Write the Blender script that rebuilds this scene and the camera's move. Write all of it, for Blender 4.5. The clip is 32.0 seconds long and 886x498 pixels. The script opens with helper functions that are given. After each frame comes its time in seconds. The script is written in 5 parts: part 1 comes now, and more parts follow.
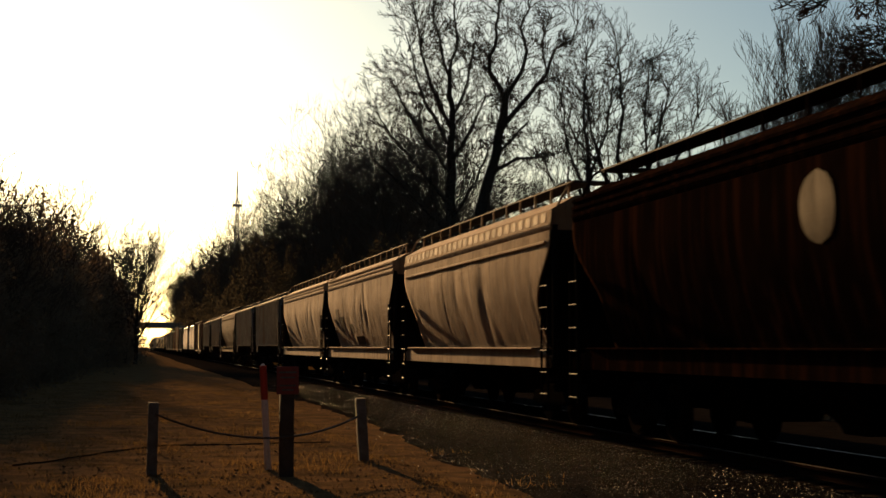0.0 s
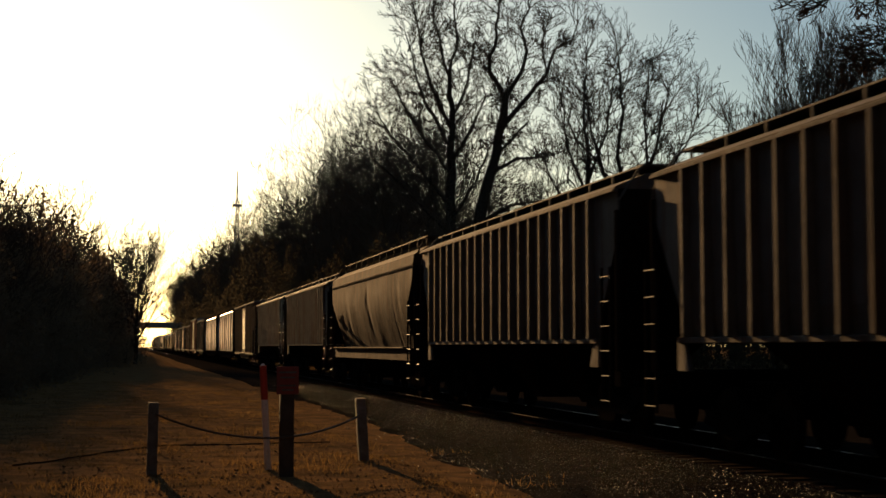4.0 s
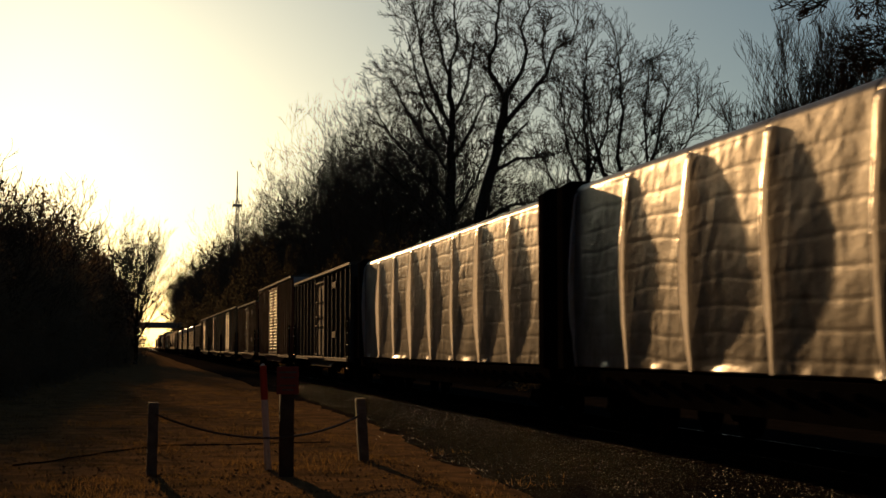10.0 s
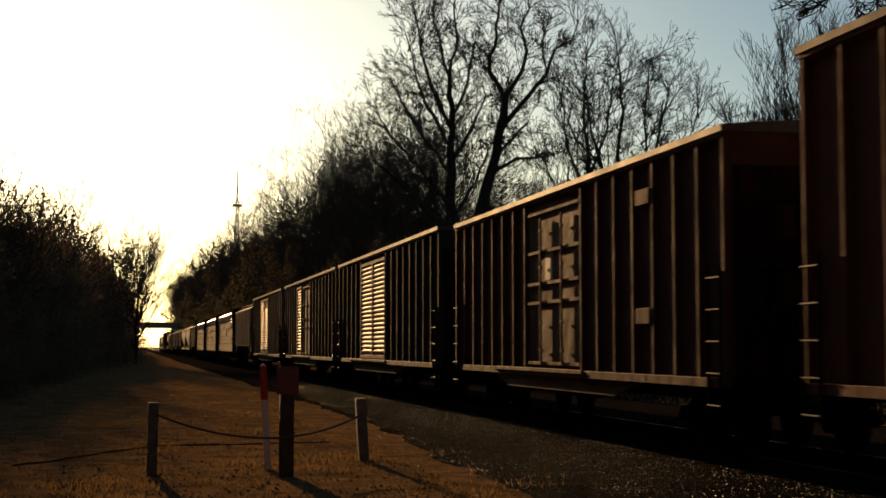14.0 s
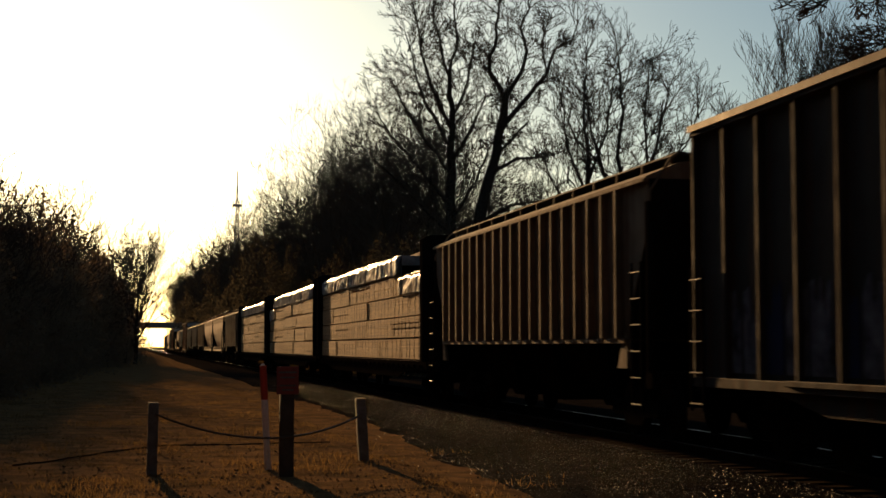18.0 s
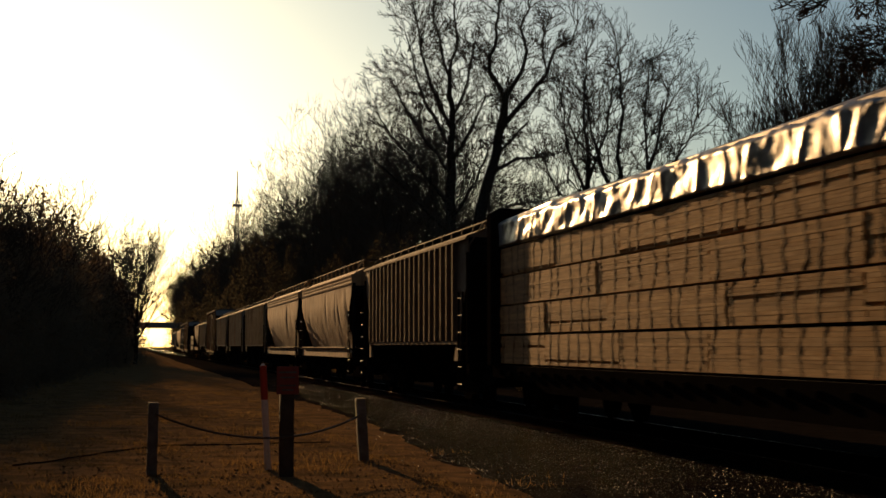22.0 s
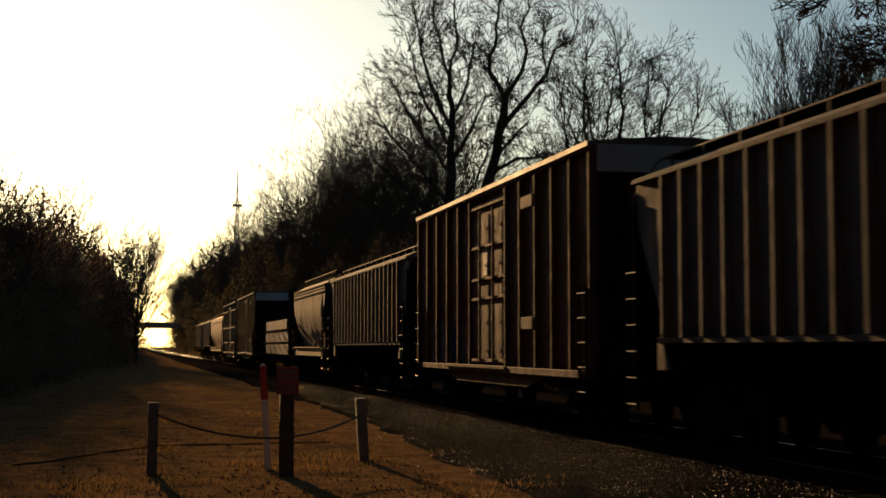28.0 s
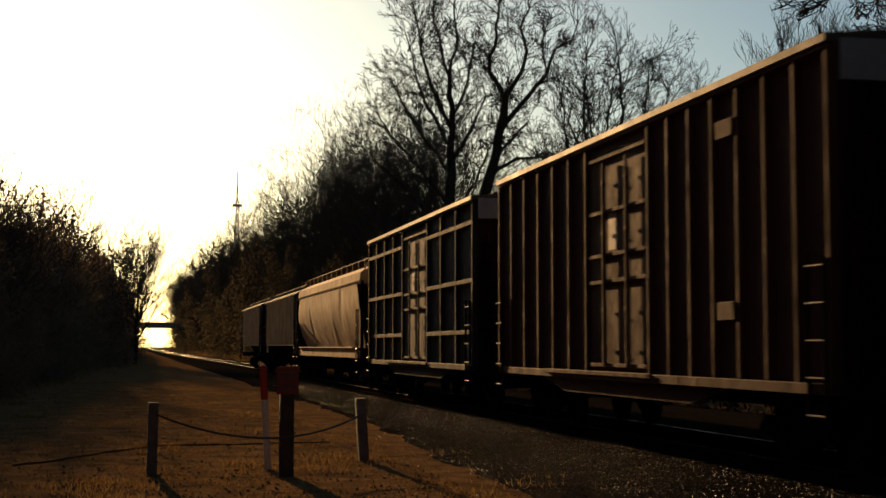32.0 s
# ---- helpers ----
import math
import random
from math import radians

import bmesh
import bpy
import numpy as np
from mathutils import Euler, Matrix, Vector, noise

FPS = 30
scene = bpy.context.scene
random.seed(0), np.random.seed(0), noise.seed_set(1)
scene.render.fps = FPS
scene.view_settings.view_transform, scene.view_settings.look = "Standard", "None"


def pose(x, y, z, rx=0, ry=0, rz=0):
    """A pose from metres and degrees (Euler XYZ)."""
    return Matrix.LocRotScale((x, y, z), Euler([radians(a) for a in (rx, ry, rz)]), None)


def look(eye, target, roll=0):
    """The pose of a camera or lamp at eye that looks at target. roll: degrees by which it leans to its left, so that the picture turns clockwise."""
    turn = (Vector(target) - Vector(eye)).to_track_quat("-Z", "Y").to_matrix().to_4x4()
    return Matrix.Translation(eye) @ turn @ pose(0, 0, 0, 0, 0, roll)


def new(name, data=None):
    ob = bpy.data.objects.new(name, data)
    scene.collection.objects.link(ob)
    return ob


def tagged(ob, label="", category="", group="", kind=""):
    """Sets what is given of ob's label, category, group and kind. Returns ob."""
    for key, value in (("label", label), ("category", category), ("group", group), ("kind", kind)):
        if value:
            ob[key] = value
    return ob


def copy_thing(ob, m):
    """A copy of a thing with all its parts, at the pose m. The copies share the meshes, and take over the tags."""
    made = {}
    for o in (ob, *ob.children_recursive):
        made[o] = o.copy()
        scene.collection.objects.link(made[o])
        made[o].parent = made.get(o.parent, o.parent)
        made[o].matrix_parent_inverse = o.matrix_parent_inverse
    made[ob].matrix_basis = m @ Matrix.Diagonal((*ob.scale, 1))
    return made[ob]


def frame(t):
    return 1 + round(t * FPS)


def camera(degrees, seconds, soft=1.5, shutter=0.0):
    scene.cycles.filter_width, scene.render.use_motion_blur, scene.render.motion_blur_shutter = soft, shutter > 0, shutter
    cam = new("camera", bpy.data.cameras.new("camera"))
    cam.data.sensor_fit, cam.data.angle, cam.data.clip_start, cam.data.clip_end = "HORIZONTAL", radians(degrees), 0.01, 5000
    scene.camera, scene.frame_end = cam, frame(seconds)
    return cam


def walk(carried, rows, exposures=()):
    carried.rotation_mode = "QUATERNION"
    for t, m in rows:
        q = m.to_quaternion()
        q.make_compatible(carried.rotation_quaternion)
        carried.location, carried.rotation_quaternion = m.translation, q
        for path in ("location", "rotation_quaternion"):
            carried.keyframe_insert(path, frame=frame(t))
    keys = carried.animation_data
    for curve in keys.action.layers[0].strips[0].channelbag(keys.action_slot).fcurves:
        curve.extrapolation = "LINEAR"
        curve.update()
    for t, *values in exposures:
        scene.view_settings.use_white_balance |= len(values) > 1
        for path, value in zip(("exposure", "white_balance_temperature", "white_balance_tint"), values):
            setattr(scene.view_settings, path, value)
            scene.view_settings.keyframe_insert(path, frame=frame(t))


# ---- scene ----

# ---------------------------------------------------------------- camera, light
EYE = (0.0, 0.0, 1.49)            # rail head is z = 0, the track runs along +y
YAW, PITCH = radians(12.10), radians(3.881)
cam = camera(34.19, 32.0, soft=1.6, shutter=0.2)
AIM = (EYE[0] + math.sin(YAW) * math.cos(PITCH), EYE[1] + math.cos(YAW) * math.cos(PITCH), EYE[2] + math.sin(PITCH))
walk(cam, [(0, look(EYE, AIM)), (32, look(EYE, AIM))],
     exposures=[(t, e + 0.3, 6260, -2) for t, e in ((0, 0.0), (8.0, 0.0), (9.0, -0.3), (10.0, -0.68), (11.0, -0.58), (12.0, -0.2), (13.0, 0.0), (18.0, 0.0),
                                           (19.0, -0.25), (20.0, -0.42), (21.0, -0.48), (22.0, -0.3), (23.0, 0.0), (32, 0.0))])

SUN_AZ, SUN_EL = radians(-4.0), radians(9.6)     # azimuth from the track's direction
SUN_DIR = Vector((math.sin(SUN_AZ) * math.cos(SUN_EL), math.cos(SUN_AZ) * math.cos(SUN_EL), math.sin(SUN_EL)))
world = bpy.data.worlds.new("sky")
scene.world = world
world.use_nodes = True
_n = world.node_tree.nodes
_sky = _n.new("ShaderNodeTexSky")
_sky.sky_type = "NISHITA"
_sky.sun_disc = False
_sky.sun_elevation, _sky.sun_rotation = SUN_EL, SUN_AZ
_sky.air_density, _sky.dust_density, _sky.ozone_density = 0.9, 1.0, 1.7
world.node_tree.links.new(_sky.outputs[0], _n["Background"].inputs[0])
_n["Background"].inputs[1].default_value = 0.064
sun = new("sun", bpy.data.lights.new("sun", "SUN"))
sun.data.energy, sun.data.angle, sun.data.color = 5.0, radians(0.6), (1.0, 0.525, 0.225)
sun.matrix_world = look((0, 0, 60), Vector((0, 0, 60)) - SUN_DIR)


# ---------------------------------------------------------------- materials
def surface(name, colour, second, rough=0.6, metal=0.0, scale=1.5, streak=0.0, streak_colour=(0.08, 0.03, 0.012),
            bump=0.15, fine=40.0, spec=0.25, per_object=0.0, leaf=0.0, grain=0.0, wave=0.0, clear=0.0):
    """Two-scale mottled surface, with vertical streaks of dirt or rust where asked."""
    m = bpy.data.materials.new(name)
    m.use_nodes = True
    nt = m.node_tree
    b = nt.nodes["Principled BSDF"]
    tc, info = nt.nodes.new("ShaderNodeTexCoord"), nt.nodes.new("ShaderNodeObjectInfo")
    off = nt.nodes.new("ShaderNodeVectorMath")
    off.operation = "MULTIPLY_ADD"
    nt.links.new(info.outputs["Random"], off.inputs[0])
    off.inputs[1].default_value = (37.0, 53.0, 11.0)
    nt.links.new(tc.outputs["Object"], off.inputs[2])

    def noise_tex(sc, detail, rough_=0.6):
        n = nt.nodes.new("ShaderNodeTexNoise")
        n.inputs["Scale"].default_value, n.inputs["Detail"].default_value, n.inputs["Roughness"].default_value = sc, detail, rough_
        nt.links.new(off.outputs[0], n.inputs["Vector"])
        return n

    def mix(fac, a, c):
        x = nt.nodes.new("ShaderNodeMix")
        x.data_type = "RGBA"
        nt.links.new(fac, x.inputs[0])
        for v, s in ((a, 6), (c, 7)):
            if isinstance(v, tuple):
                x.inputs[s].default_value = (*v, 1)
            else:
                nt.links.new(v, x.inputs[s])
        return x.outputs[2]

    def ramp(src, lo, hi):
        r = nt.nodes.new("ShaderNodeMapRange")
        r.inputs[1].default_value, r.inputs[2].default_value = lo, hi
        nt.links.new(src, r.inputs[0])
        return r.outputs[0]

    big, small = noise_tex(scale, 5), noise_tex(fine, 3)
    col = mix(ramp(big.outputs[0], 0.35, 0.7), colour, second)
    dark = tuple(c * 0.55 for c in second)
    col = mix(ramp(small.outputs[0], 0.55, 0.85), col, dark)
    if streak:
        mp = nt.nodes.new("ShaderNodeMapping")
        mp.inputs["Scale"].default_value = (4.0, 4.0, 0.25)
        nt.links.new(off.outputs[0], mp.inputs[0])
        st = nt.nodes.new("ShaderNodeTexNoise")
        st.inputs["Scale"].default_value, st.inputs["Detail"].default_value = 1.3, 6
        nt.links.new(mp.outputs[0], st.inputs["Vector"])
        mul = nt.nodes.new("ShaderNodeMath")
        mul.operation = "MULTIPLY"
        nt.links.new(ramp(st.outputs[0], 0.5, 0.72), mul.inputs[0])
        mul.inputs[1].default_value = streak
        col = mix(mul.outputs[0], col, streak_colour)
    if grain:
        gm, gn = nt.nodes.new("ShaderNodeMapping"), nt.nodes.new("ShaderNodeTexNoise")
        gm.inputs["Scale"].default_value = (30.0, 0.9, 30.0)
        nt.links.new(off.outputs[0], gm.inputs[0])
        nt.links.new(gm.outputs[0], gn.inputs["Vector"])
        gn.inputs["Scale"].default_value, gn.inputs["Detail"].default_value = 1.0, 4
        gf = nt.nodes.new("ShaderNodeMath")
        gf.operation = "MULTIPLY"
        nt.links.new(ramp(gn.outputs[0], 0.5, 0.75), gf.inputs[0])
        gf.inputs[1].default_value = grain
        col = mix(gf.outputs[0], col, tuple(c * 0.45 for c in second))
    if per_object:
        hsv = nt.nodes.new("ShaderNodeHueSaturation")
        mr = nt.nodes.new("ShaderNodeMapRange")
        mr.inputs[3].default_value, mr.inputs[4].default_value = 1 - per_object, 1 + per_object
        nt.links.new(info.outputs["Random"], mr.inputs[0])
        nt.links.new(mr.outputs[0], hsv.inputs["Value"])
        nt.links.new(col, hsv.inputs["Color"])
        col = hsv.outputs[0]
    nt.links.new(col, b.inputs["Base Color"])
    rr = nt.nodes.new("ShaderNodeMapRange")
    rr.inputs[3].default_value, rr.inputs[4].default_value = max(0.05, rough - 0.12), min(1, rough + 0.15)
    nt.links.new(big.outputs[0], rr.inputs[0])
    nt.links.new(rr.outputs[0], b.inputs["Roughness"])
    b.inputs["Metallic"].default_value = metal
    b.inputs["Specular IOR Level"].default_value = spec
    if bump:
        bp = nt.nodes.new("ShaderNodeBump")
        bp.inputs["Strength"].default_value, bp.inputs["Distance"].default_value = bump, 0.02
        nt.links.new(small.outputs[0], bp.inputs["Height"])
        nt.links.new(bp.outputs[0], b.inputs["Normal"])
        if wave:
            wb, wn = nt.nodes.new("ShaderNodeBump"), noise_tex(2.2, 3, 0.5)
            wb.inputs["Strength"].default_value, wb.inputs["Distance"].default_value = wave, 0.06
            nt.links.new(wn.outputs[0], wb.inputs["Height"])
            nt.links.new(wb.outputs[0], bp.inputs["Normal"])
    if leaf:
        tr, mx = nt.nodes.new("ShaderNodeBsdfTranslucent"), nt.nodes.new("ShaderNodeMixShader")
        nt.links.new(col, tr.inputs["Color"])
        mx.inputs[0].default_value = leaf
        nt.links.new(b.outputs[0], mx.inputs[1])
        nt.links.new(tr.outputs[0], mx.inputs[2])
        nt.links.new(mx.outputs[0], nt.nodes["Material Output"].inputs[0])
    if clear:
        film_, mc = nt.nodes.new("ShaderNodeBsdfTransparent"), nt.nodes.new("ShaderNodeMixShader")
        mc.inputs[0].default_value = clear
        nt.links.new(nt.nodes["Material Output"].inputs[0].links[0].from_socket, mc.inputs[1])
        nt.links.new(film_.outputs[0], mc.inputs[2])
        nt.links.new(mc.outputs[0], nt.nodes["Material Output"].inputs[0])
    return m


PATCH = {"pale": surface("pale_faded_emblem", (0.058, 0.048, 0.03), (0.04, 0.033, 0.021), 0.6, spec=0.02),
         "dull": surface("overpainted_patch", (0.13, 0.10, 0.07), (0.10, 0.075, 0.05), 0.6, spec=0.02),
         "dim": surface("dim_stencil", (0.085, 0.065, 0.048), (0.065, 0.05, 0.038), 0.6, spec=0.0),
         "mark": surface("faded_side_marking", (0.38, 0.34, 0.30), (0.24, 0.20, 0.17), 0.6, spec=0.0),
         "ink": surface("blue_spray_paint", (0.035, 0.045, 0.10), (0.05, 0.05, 0.075), 0.6, spec=0.0),
         "chalk": surface("chalky_spray_paint", (0.20, 0.20, 0.225), (0.03, 0.026, 0.03), 0.6, scale=2.6, spec=0.0),
         "light": surface("light_scrawl_and_lit_patch", (0.48, 0.42, 0.34), (0.36, 0.30, 0.23), 0.6, spec=0.1)}
PAINT = {
    "tan": surface("tan_paint", (0.40, 0.228, 0.096), (0.25, 0.137, 0.055), 0.88, streak=0.7, bump=0.12, wave=0.06, spec=0.5),
    "drab": surface("drab_tan_paint", (0.207, 0.1437, 0.0851), (0.138, 0.092, 0.0529), 0.85, streak=0.75, bump=0.12, wave=0.06, spec=0.25),
    "grey": surface("grey_paint", (0.135, 0.125, 0.114), (0.088, 0.08, 0.07), 0.8, streak=0.7, bump=0.12, wave=0.15, spec=0.1),
    "dark": surface("dark_grey_paint", (0.0495, 0.04612, 0.04275), (0.036, 0.03037, 0.02475), 0.8, streak=0.75, bump=0.12, wave=0.35, spec=0.1),
    "brown": surface("oxide_brown_paint", (0.1087, 0.04676, 0.02719), (0.07178, 0.03263, 0.01957), 0.8, streak=0.75, bump=0.12, wave=0.35, spec=0.1),
    "red": surface("boxcar_red_paint", (0.168, 0.05775, 0.0336), (0.105, 0.042, 0.0252), 0.8, streak=0.75, bump=0.12, wave=0.35, spec=0.12),
    "umber": surface("dark_umber_and_end_shade_paint", (0.021, 0.0115, 0.0075), (0.014, 0.008, 0.0055), 0.88, streak=0.75, bump=0.12, wave=0.15, spec=0.0),
    "cocoa": surface("dusty_cocoa_brown_paint", (0.037, 0.0215, 0.0125), (0.025, 0.0145, 0.009), 0.87, streak=0.7, bump=0.12, wave=0.1, spec=0.04),
    "slate": surface("weathered_slate_brown_paint", (0.0595, 0.042, 0.0308), (0.0385, 0.028, 0.0217), 0.85, streak=0.7, bump=0.1, wave=0.06, spec=0.12),
    "cream": surface("cream_paint", (0.62, 0.39, 0.155), (0.44, 0.26, 0.095), 0.85, streak=0.4, bump=0.12, wave=0.06, spec=0.3),
}
M_GALV = surface("galvanised_roof", (0.13, 0.112, 0.09), (0.08, 0.065, 0.05), 0.55, metal=0.1, streak=0.3, bump=0.05, spec=0.05)
M_GRATE = surface("dusty_steel_grating", (0.05, 0.041, 0.032), (0.03, 0.025, 0.02), 0.7, bump=0.1, spec=0.1)
# Grimy underframe colour, also laid on hopper ends to stand for shade.
M_UNDER = surface("grimy_and_shade_dark_steel", (0.017, 0.014, 0.012), (0.011, 0.009, 0.008), 0.85, bump=0.2, spec=0.0)
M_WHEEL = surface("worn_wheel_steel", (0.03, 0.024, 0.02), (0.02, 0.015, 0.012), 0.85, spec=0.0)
M_RUNG = surface("bare_steel_rung", (0.26, 0.24, 0.22), (0.17, 0.155, 0.14), 0.5, metal=0.1, spec=0.05)
M_SLAT = surface("scuffed_louvre_steel", (0.12, 0.056, 0.033), (0.06, 0.03, 0.019), 0.62, scale=3.5, fine=30, bump=0.3, spec=0.22, wave=0.12)
M_LUMBER = surface("sawn_pine", (0.58, 0.345, 0.125), (0.42, 0.24, 0.082), 0.85, scale=3, fine=60, bump=0.12, per_object=0.16, spec=0.5, grain=0.6)
# Darker, greyer lumber for the low stack.
M_GREYLUMBER = surface("dull_grey_lumber", (0.205, 0.19, 0.162), (0.14, 0.126, 0.105), 0.75, scale=3, fine=60, bump=0.15, per_object=0.15, spec=0.1, grain=0.5)
M_STRAP = surface("brown_strap", (0.12, 0.07, 0.034), (0.07, 0.042, 0.02), 0.7)
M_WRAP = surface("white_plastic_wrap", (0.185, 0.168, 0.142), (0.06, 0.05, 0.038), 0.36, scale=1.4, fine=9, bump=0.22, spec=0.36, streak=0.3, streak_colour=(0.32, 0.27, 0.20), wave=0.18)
# Same plastic as the wrap, near-white so that fold highlights sit in the colour.
M_SEAM = surface("glossy_fold_highlight_white", (0.93, 0.92, 0.90), (0.85, 0.83, 0.79), 0.26, scale=2, fine=16, bump=0.35, spec=0.5, leaf=0.45, clear=0.08)
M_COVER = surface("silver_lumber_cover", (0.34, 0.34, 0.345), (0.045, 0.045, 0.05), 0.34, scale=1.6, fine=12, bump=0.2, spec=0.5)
M_RAIL = surface("polished_rail_steel", (0.62, 0.55, 0.48), (0.46, 0.39, 0.33), 0.32, metal=0.9, bump=0.02)
M_RUSTRAIL = surface("rusty_rail_steel", (0.035, 0.021, 0.014), (0.022, 0.013, 0.009), 0.8, bump=0.1, spec=0.0)
M_TIE = surface("creosoted_tie", (0.034, 0.026, 0.019), (0.02, 0.015, 0.012), 0.85, per_object=0.2, spec=0.0)
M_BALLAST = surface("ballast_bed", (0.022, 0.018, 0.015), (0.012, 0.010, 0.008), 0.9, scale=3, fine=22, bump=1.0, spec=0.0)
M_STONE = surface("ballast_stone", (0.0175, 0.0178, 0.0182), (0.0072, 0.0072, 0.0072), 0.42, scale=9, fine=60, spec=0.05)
M_BARK = surface("grey_brown_bark", (0.05, 0.038, 0.028), (0.03, 0.022, 0.016), 0.9, scale=4, fine=25, bump=0.5, spec=0.0)
M_TWIG = surface("bare_twig", (0.085, 0.06, 0.042), (0.05, 0.036, 0.026), 0.85, bump=0, spec=0.0)
M_SHRUB = surface("dry_shrub_leaf", (0.18, 0.132, 0.085), (0.12, 0.09, 0.06), 0.85, bump=0, spec=0.0, leaf=0.5)
M_BRUSH = surface("dark_winter_brush", (0.085, 0.07, 0.042), (0.05, 0.043, 0.028), 0.85, bump=0, spec=0.0, leaf=0.4)
M_EVERG = surface("dark_evergreen_leaf", (0.035, 0.05, 0.022), (0.02, 0.03, 0.014), 0.7, bump=0, spec=0.0, leaf=0.3)
M_GRASS = surface("dry_grass", (0.23, 0.14, 0.055), (0.12, 0.08, 0.03), 0.85, bump=0, spec=0.0, leaf=0.45)
M_POST = surface("weathered_timber", (0.17, 0.15, 0.13), (0.10, 0.085, 0.07), 0.85, scale=5, fine=30, bump=0.5)
M_POST2 = surface("creosoted_timber_post", (0.085, 0.06, 0.042), (0.05, 0.036, 0.026), 0.85, scale=5, fine=30, bump=0.5)
M_RED = surface("red_plastic", (0.45, 0.05, 0.03), (0.32, 0.04, 0.025), 0.5)
M_FASCIA = surface("dull_white_fascia", (0.36, 0.35, 0.34), (0.27, 0.26, 0.25), 0.6, spec=0.05)
M_SIGN = surface("faded_dark_red_sign", (0.30, 0.06, 0.045), (0.2, 0.045, 0.035), 0.6)
M_MARKW = surface("white_plastic", (0.72, 0.70, 0.68), (0.6, 0.57, 0.54), 0.5)
M_ROPE = surface("steel_cable", (0.10, 0.075, 0.05), (0.06, 0.045, 0.03), 0.6)
M_CONC = surface("bridge_concrete", (0.20, 0.18, 0.16), (0.13, 0.115, 0.10), 0.85)
M_MAST = surface("mast_steel", (0.32, 0.30, 0.28), (0.25, 0.23, 0.21), 0.6, metal=0.3)


M_GROUND = surface("trodden_dirt_and_dead_grass", (0.235, 0.138, 0.062), (0.078, 0.054, 0.027), 0.95, scale=1.5, fine=18.0, bump=1.0, spec=0.0)

# ---------------------------------------------------------------- mesh helpers
CACHE = {}


def mesh_of(bm, name, smooth=False):
    me = bpy.data.meshes.new(name)
    bm.normal_update()
    bm.to_mesh(me)
    bm.free()
    if smooth:
        me.shade_smooth()
    return me


def put(name, me, mat, parent=None, loc=(0, 0, 0), label="", rot=None):
    """One mesh object under its thing; the material sits on the object, so alike pieces share a mesh."""
    if not me.materials:
        me.materials.append(mat)
    ob = new(name, me)
    if me.materials[0] != mat:
        ob.material_slots[0].link = "OBJECT"
        ob.material_slots[0].material = mat
    ob.location = loc
    if rot:
        ob.rotation_euler = [radians(a) for a in rot]
    ob.parent = parent
    if label:
        ob["label"] = label
    return ob


def part(name, bm, material, parent, label="", smooth=False):
    return put(name, mesh_of(bm, name, smooth), material, parent, label=label)


def add_box(bm, x0, x1, y0, y1, z0, z1):
    v = [bm.verts.new((x, y, z)) for z in (z0, z1) for y in (y0, y1) for x in (x0, x1)]
    for f in ((0, 2, 3, 1), (4, 5, 7, 6), (0, 1, 5, 4), (2, 6, 7, 3), (0, 4, 6, 2), (1, 3, 7, 5)):
        bm.faces.new([v[i] for i in f])
    return v


def bx(parent, name, mat, x0, x1, y0, y1, z0, z1, bev=0.008, label="", rot=None):
    """A bevelled block between two corners; equal sizes share one mesh."""
    s = tuple(round(abs(v), 3) for v in (x1 - x0, y1 - y0, z1 - z0))
    key = ("box", s, bev)
    if key not in CACHE:
        bm = bmesh.new()
        add_box(bm, -s[0] / 2, s[0] / 2, -s[1] / 2, s[1] / 2, -s[2] / 2, s[2] / 2)
        if bev:
            bmesh.ops.bevel(bm, geom=bm.edges[:], offset=min(bev, min(s) * 0.3), segments=1, affect="EDGES")
        CACHE[key] = mesh_of(bm, name)
    return put(name, CACHE[key], mat, parent, ((x0 + x1) / 2, (y0 + y1) / 2, (z0 + z1) / 2), label, rot)


def cyl(parent, name, mat, r, length, axis, c, seg=12, label="", r2=None):
    key = ("cyl", round(r, 3), round(length, 3), axis, seg, r2)
    if key not in CACHE:
        bm = bmesh.new()
        bmesh.ops.create_cone(bm, cap_ends=True, segments=seg, radius1=r, radius2=r if r2 is None else r2, depth=length)
        if axis != "z":
            bmesh.ops.rotate(bm, verts=bm.verts[:], matrix=Matrix.Rotation(radians(90), 3, "Y" if axis == "x" else "X"))
        CACHE[key] = mesh_of(bm, name)
    return put(name, CACHE[key], mat, parent, c, label)


def dent(y, z, side, seed, wobble, seams):
    """Waves, knocks and weld creases of a thin steel side."""
    hit = 0.0
    if wobble > 0.02:
        rng = random.Random(seed * 13 + side)
        for _ in range(5):
            yc, zc, r = rng.uniform(-7, 7), rng.uniform(1.9, 3.2), rng.uniform(0.16, 0.34)
            lean_ = rng.uniform(-0.5, 0.5)
            hit -= rng.uniform(0.008, 0.03) * math.exp(-((y - yc + lean_ * (z - zc)) / r) ** 2 - ((z - zc) / (r * 2.4)) ** 2)
    d = wobble * 0.5 * noise.noise((y * 0.5 + seed * 7.1, z * 0.4, side * 5 + seed)) \
        + wobble * 0.12 * noise.noise((y * 2.1, z * 0.7, seed * 3.3 + side))
    for k, sy in enumerate(seams):
        low = min(1.0, max(0.0, (3.7 - z) / 1.2))
        d -= 0.022 * max(0.14, 1.5 * noise.noise((sy * 3.1, seed, 2.0))) * (0.5 + 0.5 * low) * math.exp(-((y - sy - 0.1 * noise.noise((z * 0.9, sy, seed))) / 0.045) ** 2)
    return d + hit


